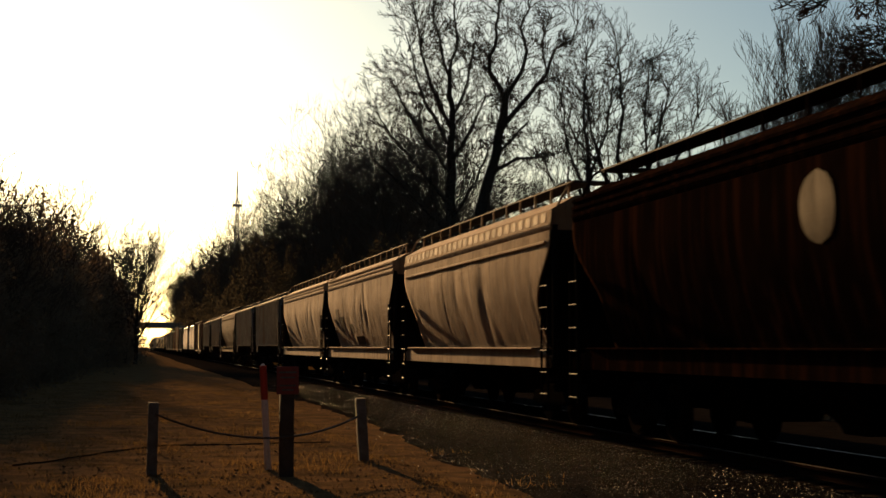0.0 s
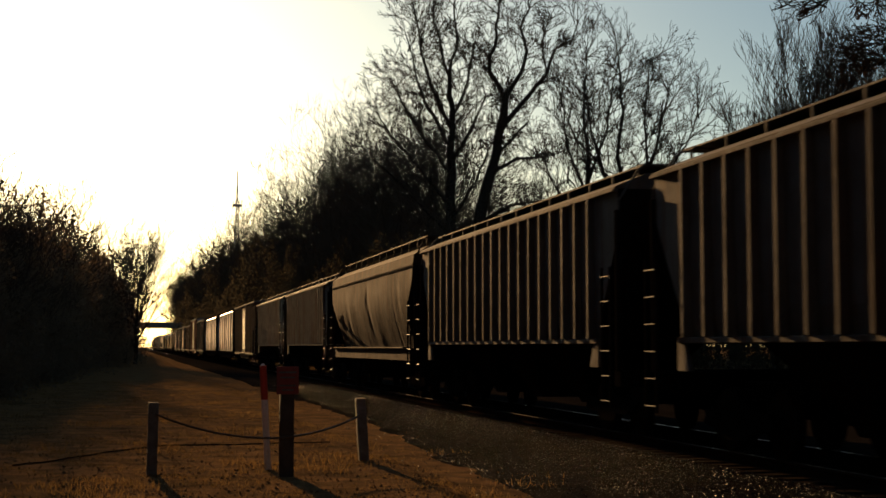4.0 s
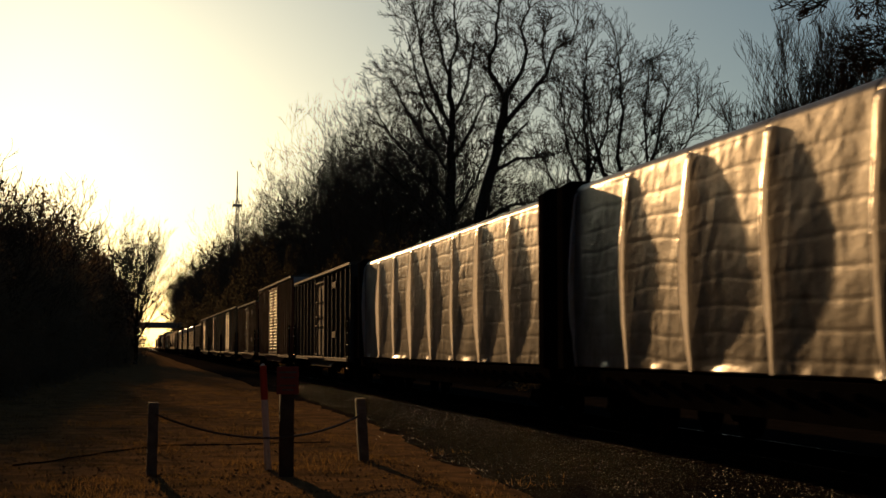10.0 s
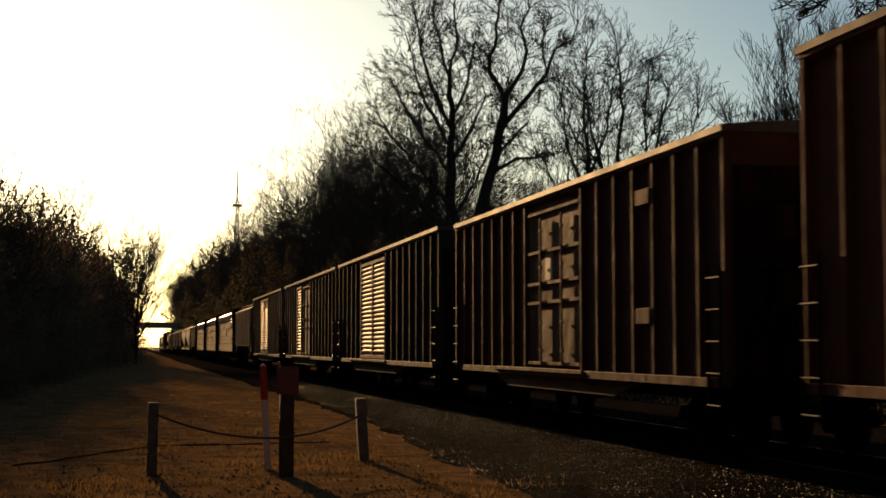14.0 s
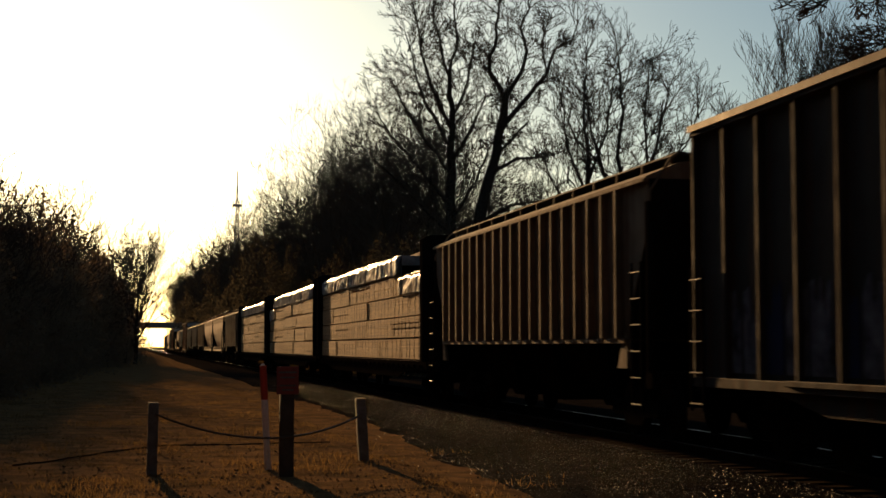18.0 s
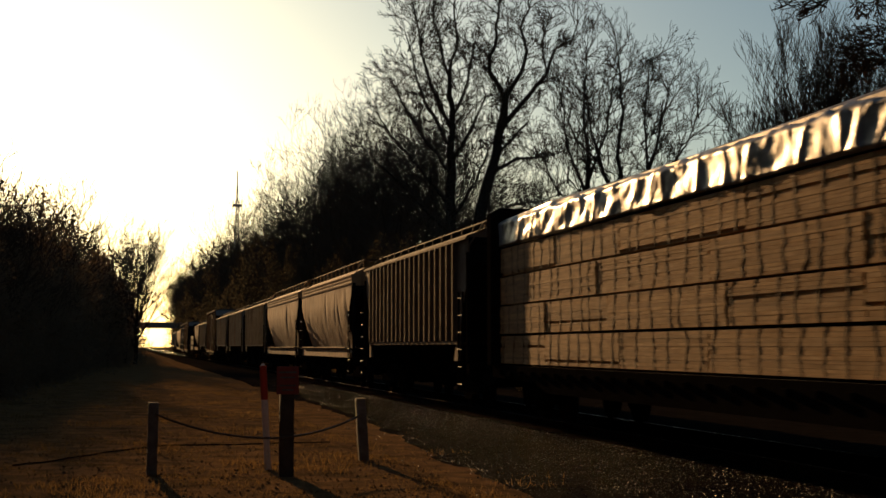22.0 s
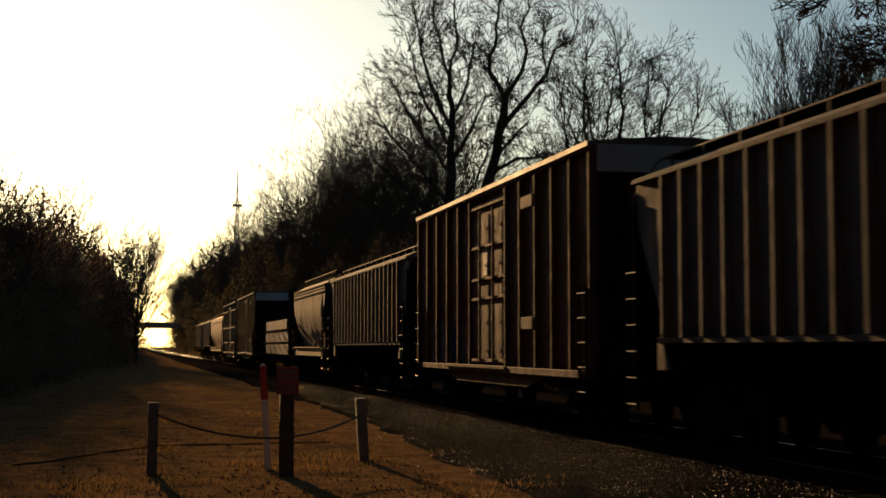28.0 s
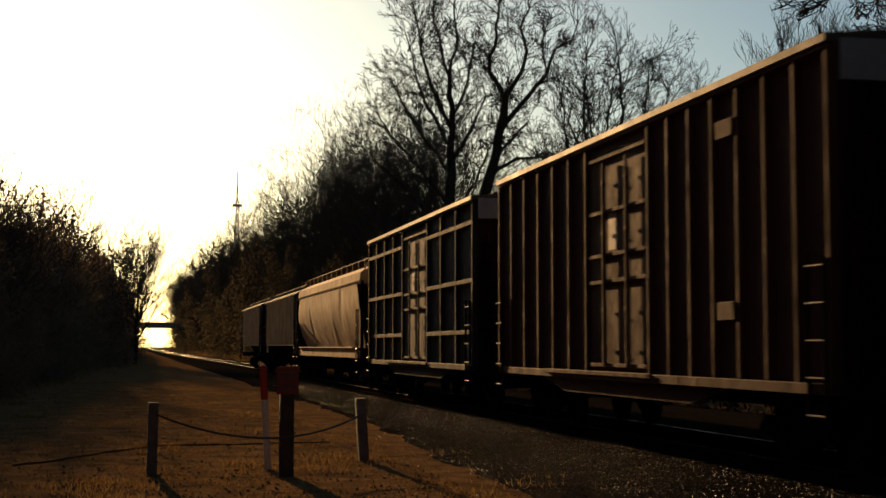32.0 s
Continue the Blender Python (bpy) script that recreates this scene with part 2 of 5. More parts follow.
def loft(levels, ny, wobble=0.0, seed=0, seams=()):
    """A closed body from (z, half width, half length) levels, cut ny times along y; both ends slope with the levels."""
    bm = bmesh.new()
    rows = []
    for z, w, l in levels:
        for side in (-1, 1):
            row = []
            for j in range(ny + 1):
                y = -l + 2 * l * j / ny
                d = 0.0
                if wobble and 0 < j < ny:
                    d = dent(y, z, side, seed, wobble, seams)
                row.append(bm.verts.new((side * (w + d), y, z)))
            rows.append(row)
    n = len(levels)
    L = lambda i: rows[2 * i]
    R = lambda i: rows[2 * i + 1]
    for i in range(n - 1):
        for j in range(ny):
            bm.faces.new((L(i)[j], L(i + 1)[j], L(i + 1)[j + 1], L(i)[j + 1]))
            bm.faces.new((R(i)[j], R(i)[j + 1], R(i + 1)[j + 1], R(i + 1)[j]))
        bm.faces.new((L(i)[0], R(i)[0], R(i + 1)[0], L(i + 1)[0]))
        bm.faces.new((L(i)[ny], L(i + 1)[ny], R(i + 1)[ny], R(i)[ny]))
    for j in range(ny):
        bm.faces.new((L(0)[j], L(0)[j + 1], R(0)[j + 1], R(0)[j]))
        bm.faces.new((L(n - 1)[j], R(n - 1)[j], R(n - 1)[j + 1], L(n - 1)[j + 1]))
    bmesh.ops.recalc_face_normals(bm, faces=bm.faces[:])
    return bm


def prism(poly, x0, x1):
    """An outline in (y, z) pushed out from x0 to x1."""
    bm = bmesh.new()
    a = [bm.verts.new((x0, y, z)) for y, z in poly]
    b = [bm.verts.new((x1, y, z)) for y, z in poly]
    bm.faces.new(a)
    bm.faces.new(b[::-1])
    for i in range(len(poly)):
        k = (i + 1) % len(poly)
        bm.faces.new((a[i], b[i], b[k], a[k]))
    bmesh.ops.recalc_face_normals(bm, faces=bm.faces[:])
    return bm


def tubes(segs, name, sides=4):
    verts, faces = [], []
    for a, b, ra, rb, lev in segs:
        d = (b - a)
        if d.length < 1e-5:
            continue
        d.normalize()
        u = d.orthogonal().normalized()
        w = d.cross(u)
        m = sides + 3 if lev == 0 else (sides if lev == 1 or lev > 9 else 3)
        i0 = len(verts)
        for c, r in ((a, ra), (b, rb)):
            for k in range(m):
                an = 6.28318 * k / m
                verts.append(c + (u * math.cos(an) + w * math.sin(an)) * r)
        for k in range(m):
            faces.append((i0 + k, i0 + (k + 1) % m, i0 + m + (k + 1) % m, i0 + m + k))
    me = bpy.data.meshes.new(name)
    me.from_pydata(verts, [], faces)
    return me


# ---------------------------------------------------------------- train
SPEED, SIDE_X, HALF = 18.6, 7.5, 1.6
TRACK_X = SIDE_X + HALF


def run(t):
    """Seconds of travel at the reference speed: the train gathers speed slowly."""
    return t + 0.150 * (t - 16) ** 2 / 100 + 0.0118 * (t - 16) ** 3 / 1000


TRAIN = []          # (object, place along the train in metres from the camera at run = 0)


def running_gear(car, half):
    """Trucks, wheels, couplers and centre sill."""
    for s in (-1, 1):
        yc = s * (half - 2.0)
        for side in (-1, 1):
            key = ("frame",)
            if key not in CACHE:
                poly = [(-1.15, 0.42), (-0.95, 0.62), (-0.45, 0.62), (-0.3, 0.74), (0.3, 0.74), (0.45, 0.62), (0.95, 0.62),
                        (1.15, 0.42), (0.95, 0.36), (0.5, 0.36), (0.35, 0.22), (-0.35, 0.22), (-0.5, 0.36), (-0.95, 0.36)]
                CACHE[key] = mesh_of(prism(poly, -0.07, 0.07), "side_frame")
            put("side_frame", CACHE[key], M_UNDER, car, (side * 1.0, yc, 0))
            for e in (-1, 1):
                wy = yc + e * 0.86
                key = ("wheel",)
                if key not in CACHE:
                    bm = bmesh.new()
                    for r, d in ((0.45, 0.12), (0.38, 0.135), (0.12, 0.2)):
                        q = bmesh.ops.create_cone(bm, cap_ends=True, segments=20, radius1=r, radius2=r, depth=d)["verts"]
                        bmesh.ops.rotate(bm, verts=q, matrix=Matrix.Rotation(radians(90), 3, "Y"))
                    q = bmesh.ops.create_cone(bm, cap_ends=True, segments=20, radius1=0.475, radius2=0.475, depth=0.03)["verts"]
                    bmesh.ops.rotate(bm, verts=q, matrix=Matrix.Rotation(radians(90), 3, "Y"))
                    bmesh.ops.translate(bm, verts=q, vec=(0.055, 0, 0))
                    CACHE[key] = mesh_of(bm, "wheel")
                put("wheel", CACHE[key], M_WHEEL, car, (side * 0.75, wy, 0.457), rot=(0, 0, 0 if side < 0 else 180))
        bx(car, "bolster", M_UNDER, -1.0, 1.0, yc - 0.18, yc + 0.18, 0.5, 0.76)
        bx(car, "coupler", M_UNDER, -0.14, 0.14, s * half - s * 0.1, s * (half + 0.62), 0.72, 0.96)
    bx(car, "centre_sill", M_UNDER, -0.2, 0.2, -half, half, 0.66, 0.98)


def rungs(car, y, zs, x=-HALF, wide=0.42, mat=None):
    for z in zs:
        bx(car, "ladder_rung", mat or M_RUNG, x - 0.07, x - 0.045, y - wide / 2, y + wide / 2, z - 0.01, z + 0.01, 0.004)
    for e in (-1, 1):
        bx(car, "ladder_stile", M_UNDER, x - 0.06, x - 0.02, y + e * wide / 2 - 0.02, y + e * wide / 2 + 0.02, min(zs) - 0.1, max(zs) + 0.15, 0.004)


def end_gear(car, half, top):
    """Ladders, corner posts, brake gear and end sills at both ends."""
    for s in (-1, 1):
        bx(car, "end_sill", M_UNDER, -1.5, 1.5, s * half - s * 0.3, s * half, 0.85, 1.12)
        for e in (-1, 1):
            # Dark steel puts the shade between the cars into the posts' colour.
            bx(car, "corner_post", M_UNDER, e * 1.5 - 0.05, e * 1.5 + 0.05, s * half - s * 0.12, s * half - s * 0.02, 1.1, top - 0.35)
        zs = [0.62 + 0.4 * k for k in range(6)]
        rungs(car, s * (half - 0.28), zs)
    cyl(car, "brake_wheel", M_UNDER, 0.28, 0.05, "y", (0.55, -half + 0.02, 2.3), 18)


def running_boards(car, half, z, roof_z, x=0.72, wide=0.6, n=13, paint=None):
    for side in (-1, 1):
        edge = side * (x + wide / 2)
        bx(car, "running_board", M_GRATE, side * x - wide / 2, side * x + wide / 2, -half, half, z - 0.03, z, 0.004)
        for k in range(n):
            y = -half + 0.3 + (2 * half - 0.6) * k / (n - 1)
            bx(car, "board_bracket", paint or PAINT["grey"], edge - 0.02, edge + 0.02, y - 0.025, y + 0.025, roof_z, z - 0.034, 0.004)
        for s in (-1, 1):
            pts = [Vector((edge, s * half, z - 0.02)), Vector((edge + side * 0.12, s * (half + 0.03), z - 0.1)), Vector((side * 1.5, s * (half + 0.06), z - 0.62)), Vector((side * 1.52, s * (half + 0.06), z - 1.5))]
            put("hand_rail", tubes([(a, b, 0.022, 0.022, 1) for a, b in zip(pts[:-1], pts[1:])], "hand_rail", 5), paint or PAINT["grey"], car)
    for s in (-1, 1):
        bx(car, "end_walkway", M_GRATE, -1.05, 1.05, s * half - s * 0.45, s * half, z - 0.05, z - 0.006, 0.004)


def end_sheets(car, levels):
    """Slope sheets that close both ends of a hopper body, their shade put into the colour."""
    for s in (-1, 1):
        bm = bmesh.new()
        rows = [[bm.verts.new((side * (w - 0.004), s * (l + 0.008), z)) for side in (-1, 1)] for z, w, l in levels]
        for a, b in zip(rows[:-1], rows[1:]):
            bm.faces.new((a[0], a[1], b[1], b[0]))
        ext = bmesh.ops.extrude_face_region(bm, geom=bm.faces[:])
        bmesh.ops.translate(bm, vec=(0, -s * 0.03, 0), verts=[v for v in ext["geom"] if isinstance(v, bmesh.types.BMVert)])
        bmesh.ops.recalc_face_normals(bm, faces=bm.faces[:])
        part("end_sheet", bm, M_UNDER, car, "end slope sheet coloured dark for its shade")


def bays(car, half, top, count=3, w=1.2):
    """Discharge hoppers below the side sill."""
    span = (2 * half - 6.2) / count
    for k in range(count):
        yc = -half + 3.1 + span * (k + 0.5)
        bm = loft([(0.42, 0.55, 0.3), (0.55, 0.6, 0.36), (top, w, span / 2 - 0.02)], 2)
        ob = part("discharge_hopper", bm, M_UNDER, car)
        ob.location = (0, yc, 0)


def side_patch(car, name, lv, y0, y1, z0, z1, mat, label="", round_=False, lift=0.007, seed=0, seams=()):
    """A thin painted area that follows the near side of a curved body."""
    def width(z):
        for (za, wa, _), (zb, wb, _) in zip(lv[:-1], lv[1:]):
            if za <= z <= zb:
                return wa + (wb - wa) * (z - za) / (zb - za)
        return lv[-1][1]
    bm = bmesh.new()
    n = 12
    rows = []
    for i in range(n + 1):
        z = z0 + (z1 - z0) * i / n
        k = math.sqrt(max(0.0, 1 - (2 * i / n - 1) ** 2)) if round_ else 1.0
        yc, hy = (y0 + y1) / 2, (y1 - y0) / 2 * max(k, 0.02)
        ys = [yc - hy + 2 * hy * j / 6 for j in range(7)]
        rows.append([bm.verts.new((-width(z) - lift - dent(y, z, -1, seed, 0.025, seams), y, z)) for y in ys])
    for i in range(n):
        for j in range(6):
            bm.faces.new((rows[i][j], rows[i + 1][j], rows[i + 1][j + 1], rows[i][j + 1]))
    ext = bmesh.ops.extrude_face_region(bm, geom=bm.faces[:])
    bmesh.ops.translate(bm, vec=(0.05, 0, 0), verts=[v for v in ext["geom"] if isinstance(v, bmesh.types.BMVert)])
    bmesh.ops.recalc_face_normals(bm, faces=bm.faces[:])
    return part(name, bm, mat, car, label)


def ribbed_hopper(half, paint, ribs=19, bottom=1.6, top=4.04, seed=0):
    car = new("ribbed_hopper_car")
    b = half - 0.1
    lv = [(bottom, 1.42, b - 1.15), (bottom + 0.35, 1.47, b - 0.95), (3.25, 1.49, b - 0.08), (3.4, 1.49, b), (top, 1.49, b)]
    part("body", loft(lv, 40, 0.015, seed), paint, car)
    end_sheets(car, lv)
    part("roof", loft([(top, 1.55, b + 0.02), (top + 0.03, 1.55, b + 0.02), (top + 0.26, 1.0, b), (top + 0.32, 0.45, b)], 4), paint, car)
    for side in (-1, 1):
        bx(car, "side_sill", paint, side * 1.49 - 0.06, side * 1.49 + 0.06, -b + 1.0, b - 1.0, bottom - 0.06, bottom + 0.02)
        bx(car, "top_chord", paint, side * 1.53 - 0.05, side * 1.53 + 0.05, -b, b, top - 0.05, top + 0.0)
        for k in range(ribs):
            y = -b + 1.3 + (2 * b - 2.6) * k / (ribs - 1)
            bx(car, "side_rib", paint, side * 1.46, side * 1.6, y - 0.05, y + 0.05, bottom + 0.02, top - 0.05)
    bx(car, "roof_hatch", paint, -0.3, 0.3, -b + 0.6, b - 0.6, top + 0.3, top + 0.42)
    running_boards(car, b, top + 0.42, top + 0.16, paint=paint)
    bays(car, half, bottom - 0.05)
    end_gear(car, half, top)
    running_gear(car, half)
    for s in (-1, 1):
        part("end_slope_brace", prism([(s * (b - 1.4), 1.15), (s * (b - 0.95), 1.15), (s * (b - 0.95), 1.6), (s * (b - 1.15), 1.6)], -1.53, -1.47), paint, car)
    return car


def curved_hopper(half, paint, seed=0, ridges=3, sill=True, vents=False, bulge=0.1, crown=False, patches=(), sill_mat=None):
    car = new("covered_hopper_car")
    b = half - 0.06
    lv = []
    for k in range(19):
        q = k / 18
        z = 1.45 + 2.2 * q
        w = 1.22 + 0.36 * math.sin(min(1, q * 1.25) * math.pi / 2) + bulge * 0.2 * math.sin(q * math.pi)
        e = min(1, max(0, (0.93 - q) / 0.62))
        cut = 1.25 * e * e * (3 - 2 * e)
        if crown:
            cut = 0.85 * abs(q - 0.5) ** 2 * 4 * (0.8 if q > 0.5 else 1.0)
        lv.append((z, w, b - cut))
    lv.insert(-1, (lv[-1][0] - 0.006, lv[-1][1], lv[-1][2]))
    lv.insert(1, (lv[0][0] + 0.006, lv[0][1], lv[0][2]))
    seams = [-b + 2 * b * (k + 1 + 0.5 * noise.noise((k * 1.7, seed * 2.3, 0.5))) / 11 for k in range(10)]
    part("body", loft(lv, 130, 0.025, seed, seams), paint, car, smooth=True)
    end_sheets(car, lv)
    for pname, pc, y0, y1, z0, z1, round_ in patches:
        side_patch(car, pname, lv, y0, y1, z0, z1, PATCH[pc], "", round_, 0.008, seed, seams)
    part("roof", loft([(3.65, 1.56, b), (3.72, 1.59, b), (4.04, 1.56, b), (4.3, 1.1, b - 0.02), (4.38, 0.5, b - 0.04)], 6), paint, car)
    for side in (-1, 1):
        for k in range(ridges):
            z = 3.74 + 0.13 * k
            bx(car, "roof_edge_ridge", paint, side * 1.57 - 0.03, side * 1.57 + 0.05, -b, b, z, z + 0.06)
        if vents:
            for k in range(26):
                y = -b + 0.5 + (2 * b - 1.0) * k / 25
                bx(car, "vent_panel", PATCH["dull"], side * 1.573 - 0.003, side * 1.573 + 0.003, y - 0.16, y + 0.16, 3.82, 4.0, 0, rot=(0, -5.4 * side, 0))
            bx(car, "side_ledge", paint, side * 1.56, side * 1.625, -b + 0.3, b - 0.3, 3.40, 3.47, 0.02)
        if sill:
            bx(car, "side_sill", sill_mat or paint, side * 1.56 - 0.05, side * 1.56 + 0.05, -b + 1.0, b - 1.0, 1.1, 1.44)
            bx(car, "sill_flange", sill_mat or paint, side * 1.56 - 0.12, side * 1.56 + 0.06, -b + 1.0, b - 1.0, 1.44, 1.475)
            for s in (-1, 1):
                part("sill_end", prism([(s * (b - 1.0), 1.1), (s * (b - 0.08), 1.1), (s * (b - 0.08), 1.3), (s * (b - 1.0), 1.44)],
                                       side * 1.56 - 0.05, side * 1.56 + 0.05), paint, car)
    bx(car, "roof_hatch", paint, -0.3, 0.3, -b + 0.6, b - 0.6, 4.36, 4.48)
    running_boards(car, b - 0.1, 4.60, 4.15, x=0.85, wide=0.5, paint=paint)
    bays(car, half, 1.42)
    end_gear(car, half, 4.1)
    running_gear(car, half)
    return car


def louvre_door(car, paint, x, y0, y1, z0, z1, plain=False):
    d = bx(car, "door", paint, x, x + 0.05, y0, y1, z0, z1, label="corrugated sliding door")
    def sub(name, a0, a1, b0, b1, c0, c1, mat=paint, rot=None):
        o = bx(d, name, mat, a0 - d.location.x, a1 - d.location.x, b0 - d.location.y, b1 - d.location.y, c0 - d.location.z, c1 - d.location.z, 0.006, rot=rot)
        return o
    for e in (y0 + 0.05, y1 - 0.05):
        sub("door_frame", x - 0.05, x + 0.01, e - 0.05, e + 0.05, z0, z1)
    sub("door_frame", x - 0.05, x + 0.01, y0 + 0.1, y1 - 0.1, z0, z0 + 0.1)
    sub("door_frame", x - 0.05, x + 0.01, y0 + 0.1, y1 - 0.1, z1 - 0.1, z1)
    n = 20
    pitch, wide = (z1 - z0 - 0.3) / n, y1 - y0 - 0.2
    key = ("louvre", round(pitch, 3), round(wide, 3))
    if key not in CACHE:
        prof = [(0.03, -0.5), (-0.004, -0.48), (-0.03, -0.2), (-0.042, 0.1), (-0.036, 0.24), (-0.004, 0.48), (0.03, 0.5)]
        bm = bmesh.new()
        ends = [[bm.verts.new((px, e * wide / 2, pz * pitch)) for px, pz in prof] for e in (-1, 1)]
        for i in range(len(prof) - 1):
            bm.faces.new((ends[0][i], ends[0][i + 1], ends[1][i + 1], ends[1][i]))
        bm.faces.new(ends[0])
        bm.faces.new(ends[1])
        bm.faces.new((ends[0][0], ends[0][-1], ends[1][-1], ends[1][0]))
        bmesh.ops.recalc_face_normals(bm, faces=bm.faces[:])
        CACHE[key] = mesh_of(bm, "louvre")
    for k in range(n):
        if plain and k > n - 4:
            continue
        put("louvre", CACHE[key], M_SLAT, d, (x - d.location.x, (y0 + y1) / 2 - d.location.y, z0 + 0.15 + pitch * (k + 0.5) - d.location.z))


def plug_door(car, paint, x, y0, y1, z0, z1):
    d = bx(car, "door", paint, x - 0.02, x + 0.05, y0, y1, z0, z1, label="plug door with locking bars")
    def sub(name, a0, a1, b0, b1, c0, c1, mat=paint):
        return bx(d, name, mat, a0 - d.location.x, a1 - d.location.x, b0 - d.location.y, b1 - d.location.y, c0 - d.location.z, c1 - d.location.z, 0.005)
    for q in (0.02, 0.4, 0.52, 0.72, 0.97):
        z = z0 + (z1 - z0) * q
        sub("door_rail", x - 0.07, x - 0.02, y0 + 0.02, y1 - 0.02, z - 0.03, z + 0.03)
    # Pale square that puts a sunlit panel of the door into paint.
    sub("door_patch", x - 0.026, x - 0.019, y0 + (y1 - y0) * 0.52, y0 + (y1 - y0) * 0.66, z0 + (z1 - z0) * 0.54, z0 + (z1 - z0) * 0.71, PATCH["light"])
    for q in (0.3, 0.7):
        y = y0 + (y1 - y0) * q
        sub("locking_bar", x - 0.1, x - 0.06, y - 0.025, y + 0.025, z0 + 0.05, z1 - 0.2)
    for q in (0.3, 0.7):
        for zz in (0.1, 0.27, 0.62, 0.85):
            y, z = y0 + (y1 - y0) * q, z0 + (z1 - z0) * zz
            sub("bar_keeper", x - 0.105, x - 0.05, y - 0.055, y + 0.055, z - 0.03, z + 0.03)


def boxcar(half, paint, top=4.93, doors="plug", door_at=0.0, door_w=3.0, posts=(7, 7), seed=0, grid=False, plain=False, roof_mat=None, boards=False):
    car = new("boxcar")
    b = half - 0.04
    z0 = 1.02
    part("body", loft([(z0, 1.5, b), (top - 0.05, 1.5, b)], 40, 0.006, seed), paint, car)
    roof = roof_mat or M_GALV
    part("roof", loft([(top - 0.06, 1.64, b + 0.02), (top + 0.03, 1.64, b + 0.02), (top + 0.14, 0.3, b + 0.02)], 2), roof, car)
    nb = 15
    for k in range(nb):
        y = -b + 2 * b * (k + 0.5) / nb
        bx(car, "roof_rib", roof, -1.0, 1.0, y - 0.04, y + 0.04, top + 0.06, top + 0.17)
    d0, d1 = door_at - door_w / 2, door_at + door_w / 2
    for side in (-1, 1):
        xo = side * HALF
        for lo, hi, n in ((-b + 0.06, d0 - 0.12, posts[0]), (d1 + 0.12, b - 0.06, posts[1])):
            for k in range(n):
                y = lo + (hi - lo) * k / (n - 1)
                bx(car, "side_post", paint, side * 1.49, xo, y - 0.045, y + 0.045, z0 + 0.04, top - 0.1, 0.012)
            if grid:
                for z in (1.82, 3.0, 4.33):
                    bx(car, "side_girt", paint, side * 1.5, xo, lo, hi, z - 0.05, z + 0.05)
        bx(car, "top_plate", paint, side * 1.49, side * 1.61, -b, b, top - 0.125, top - 0.06)
        bx(car, "bottom_sill", paint, side * 1.47, side * 1.63, -b, b, z0 - 0.07, z0 + 0.06)
        part("fishbelly_sill", prism([(d0 - 3.0, z0 - 0.07), (d0 - 1.6, z0 - 0.32), (d1 + 1.6, z0 - 0.32), (d1 + 3.0, z0 - 0.07)], side * 1.47, side * 1.53), paint, car)
        bx(car, "door_track", paint, side * 1.52, side * 1.66, d0 - 0.3, d1 + 2.4, z0 + 0.0, z0 + 0.07)
    if doors == "louvre":
        mid = (d0 + d1) / 2
        louvre_door(car, paint, -1.56, d0, mid - 0.02, z0 + 0.1, top - 0.25, plain)
        louvre_door(car, paint, -1.56, mid + 0.02, d1, z0 + 0.1, top - 0.25)
    elif doors == "mixed":
        mid = d0 + (d1 - d0) * 0.62
        plug_door(car, paint, -1.515, d0, mid - 0.02, z0 + 0.1, top - 0.25)
        louvre_door(car, paint, -1.56, mid + 0.02, d1, z0 + 0.1, top - 0.25)
    elif doors == "one":
        louvre_door(car, paint, -1.56, d0, d1, z0 + 0.1, top - 0.25)
    else:
        plug_door(car, paint, -1.515, d0, d1, z0 + 0.1, top - 0.25)
    if boards:
        sp = (d0 - 0.12 + b - 0.06) / (posts[0] - 1)
        y = -b + 0.06 + sp * 3
        for z in (1.95, top - 0.62):
            bx(car, "placard_board", paint, -1.615, -1.56, y + 0.1, y + sp - 0.2, z - 0.12, z + 0.12, label="small placard board")
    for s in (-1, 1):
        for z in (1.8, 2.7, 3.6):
            # Both end pieces take the darkest paint, which holds the end's shade.
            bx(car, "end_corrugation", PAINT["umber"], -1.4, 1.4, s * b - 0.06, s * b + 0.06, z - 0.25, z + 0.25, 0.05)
        bx(car, "end_panel", PAINT["umber"], -1.47, 1.47, s * b - 0.03, s * b + 0.03, 1.05, top - 0.5, 0.01, "end panel painted dark for its shade")
        if top > 4.85:
            bx(car, "end_fascia", M_FASCIA, -1.48, 1.48, s * (b + 0.075) - 0.015, s * (b + 0.075) + 0.015, top - 0.5, top - 0.03)
        rungs(car, s * (half - 0.32), [0.72 + 0.42 * k for k in range(5)])
        bx(car, "end_sill", M_UNDER, -1.5, 1.5, s * half - s * 0.25, s * half + s * 0.05, 0.85, 1.1)
    running_gear(car, half)
    return car


def scrawls(car, y0, y1, z0, z1, seed):
    """Ragged smears of old spray paint low on the side panels."""
    rng = random.Random(seed)
    n = 7
    for k in range(n):
        a = y0 + (y1 - y0) * k / n + 0.04
        c = y0 + (y1 - y0) * (k + 1) / n - 0.04
        tops = [rng.uniform(0.45, 1.0) for _ in range(7)]
        poly = [(a, z0 - 0.2), (c, z0 - 0.2)] + [(c - (c - a) * i / 6, z0 + (z1 - z0) * v) for i, v in enumerate(tops)]
        part("paint_smear", prism(poly, -1.511, -1.49), PATCH["ink" if k % 3 == 1 else "chalk"], car, "smeared old spray paint")


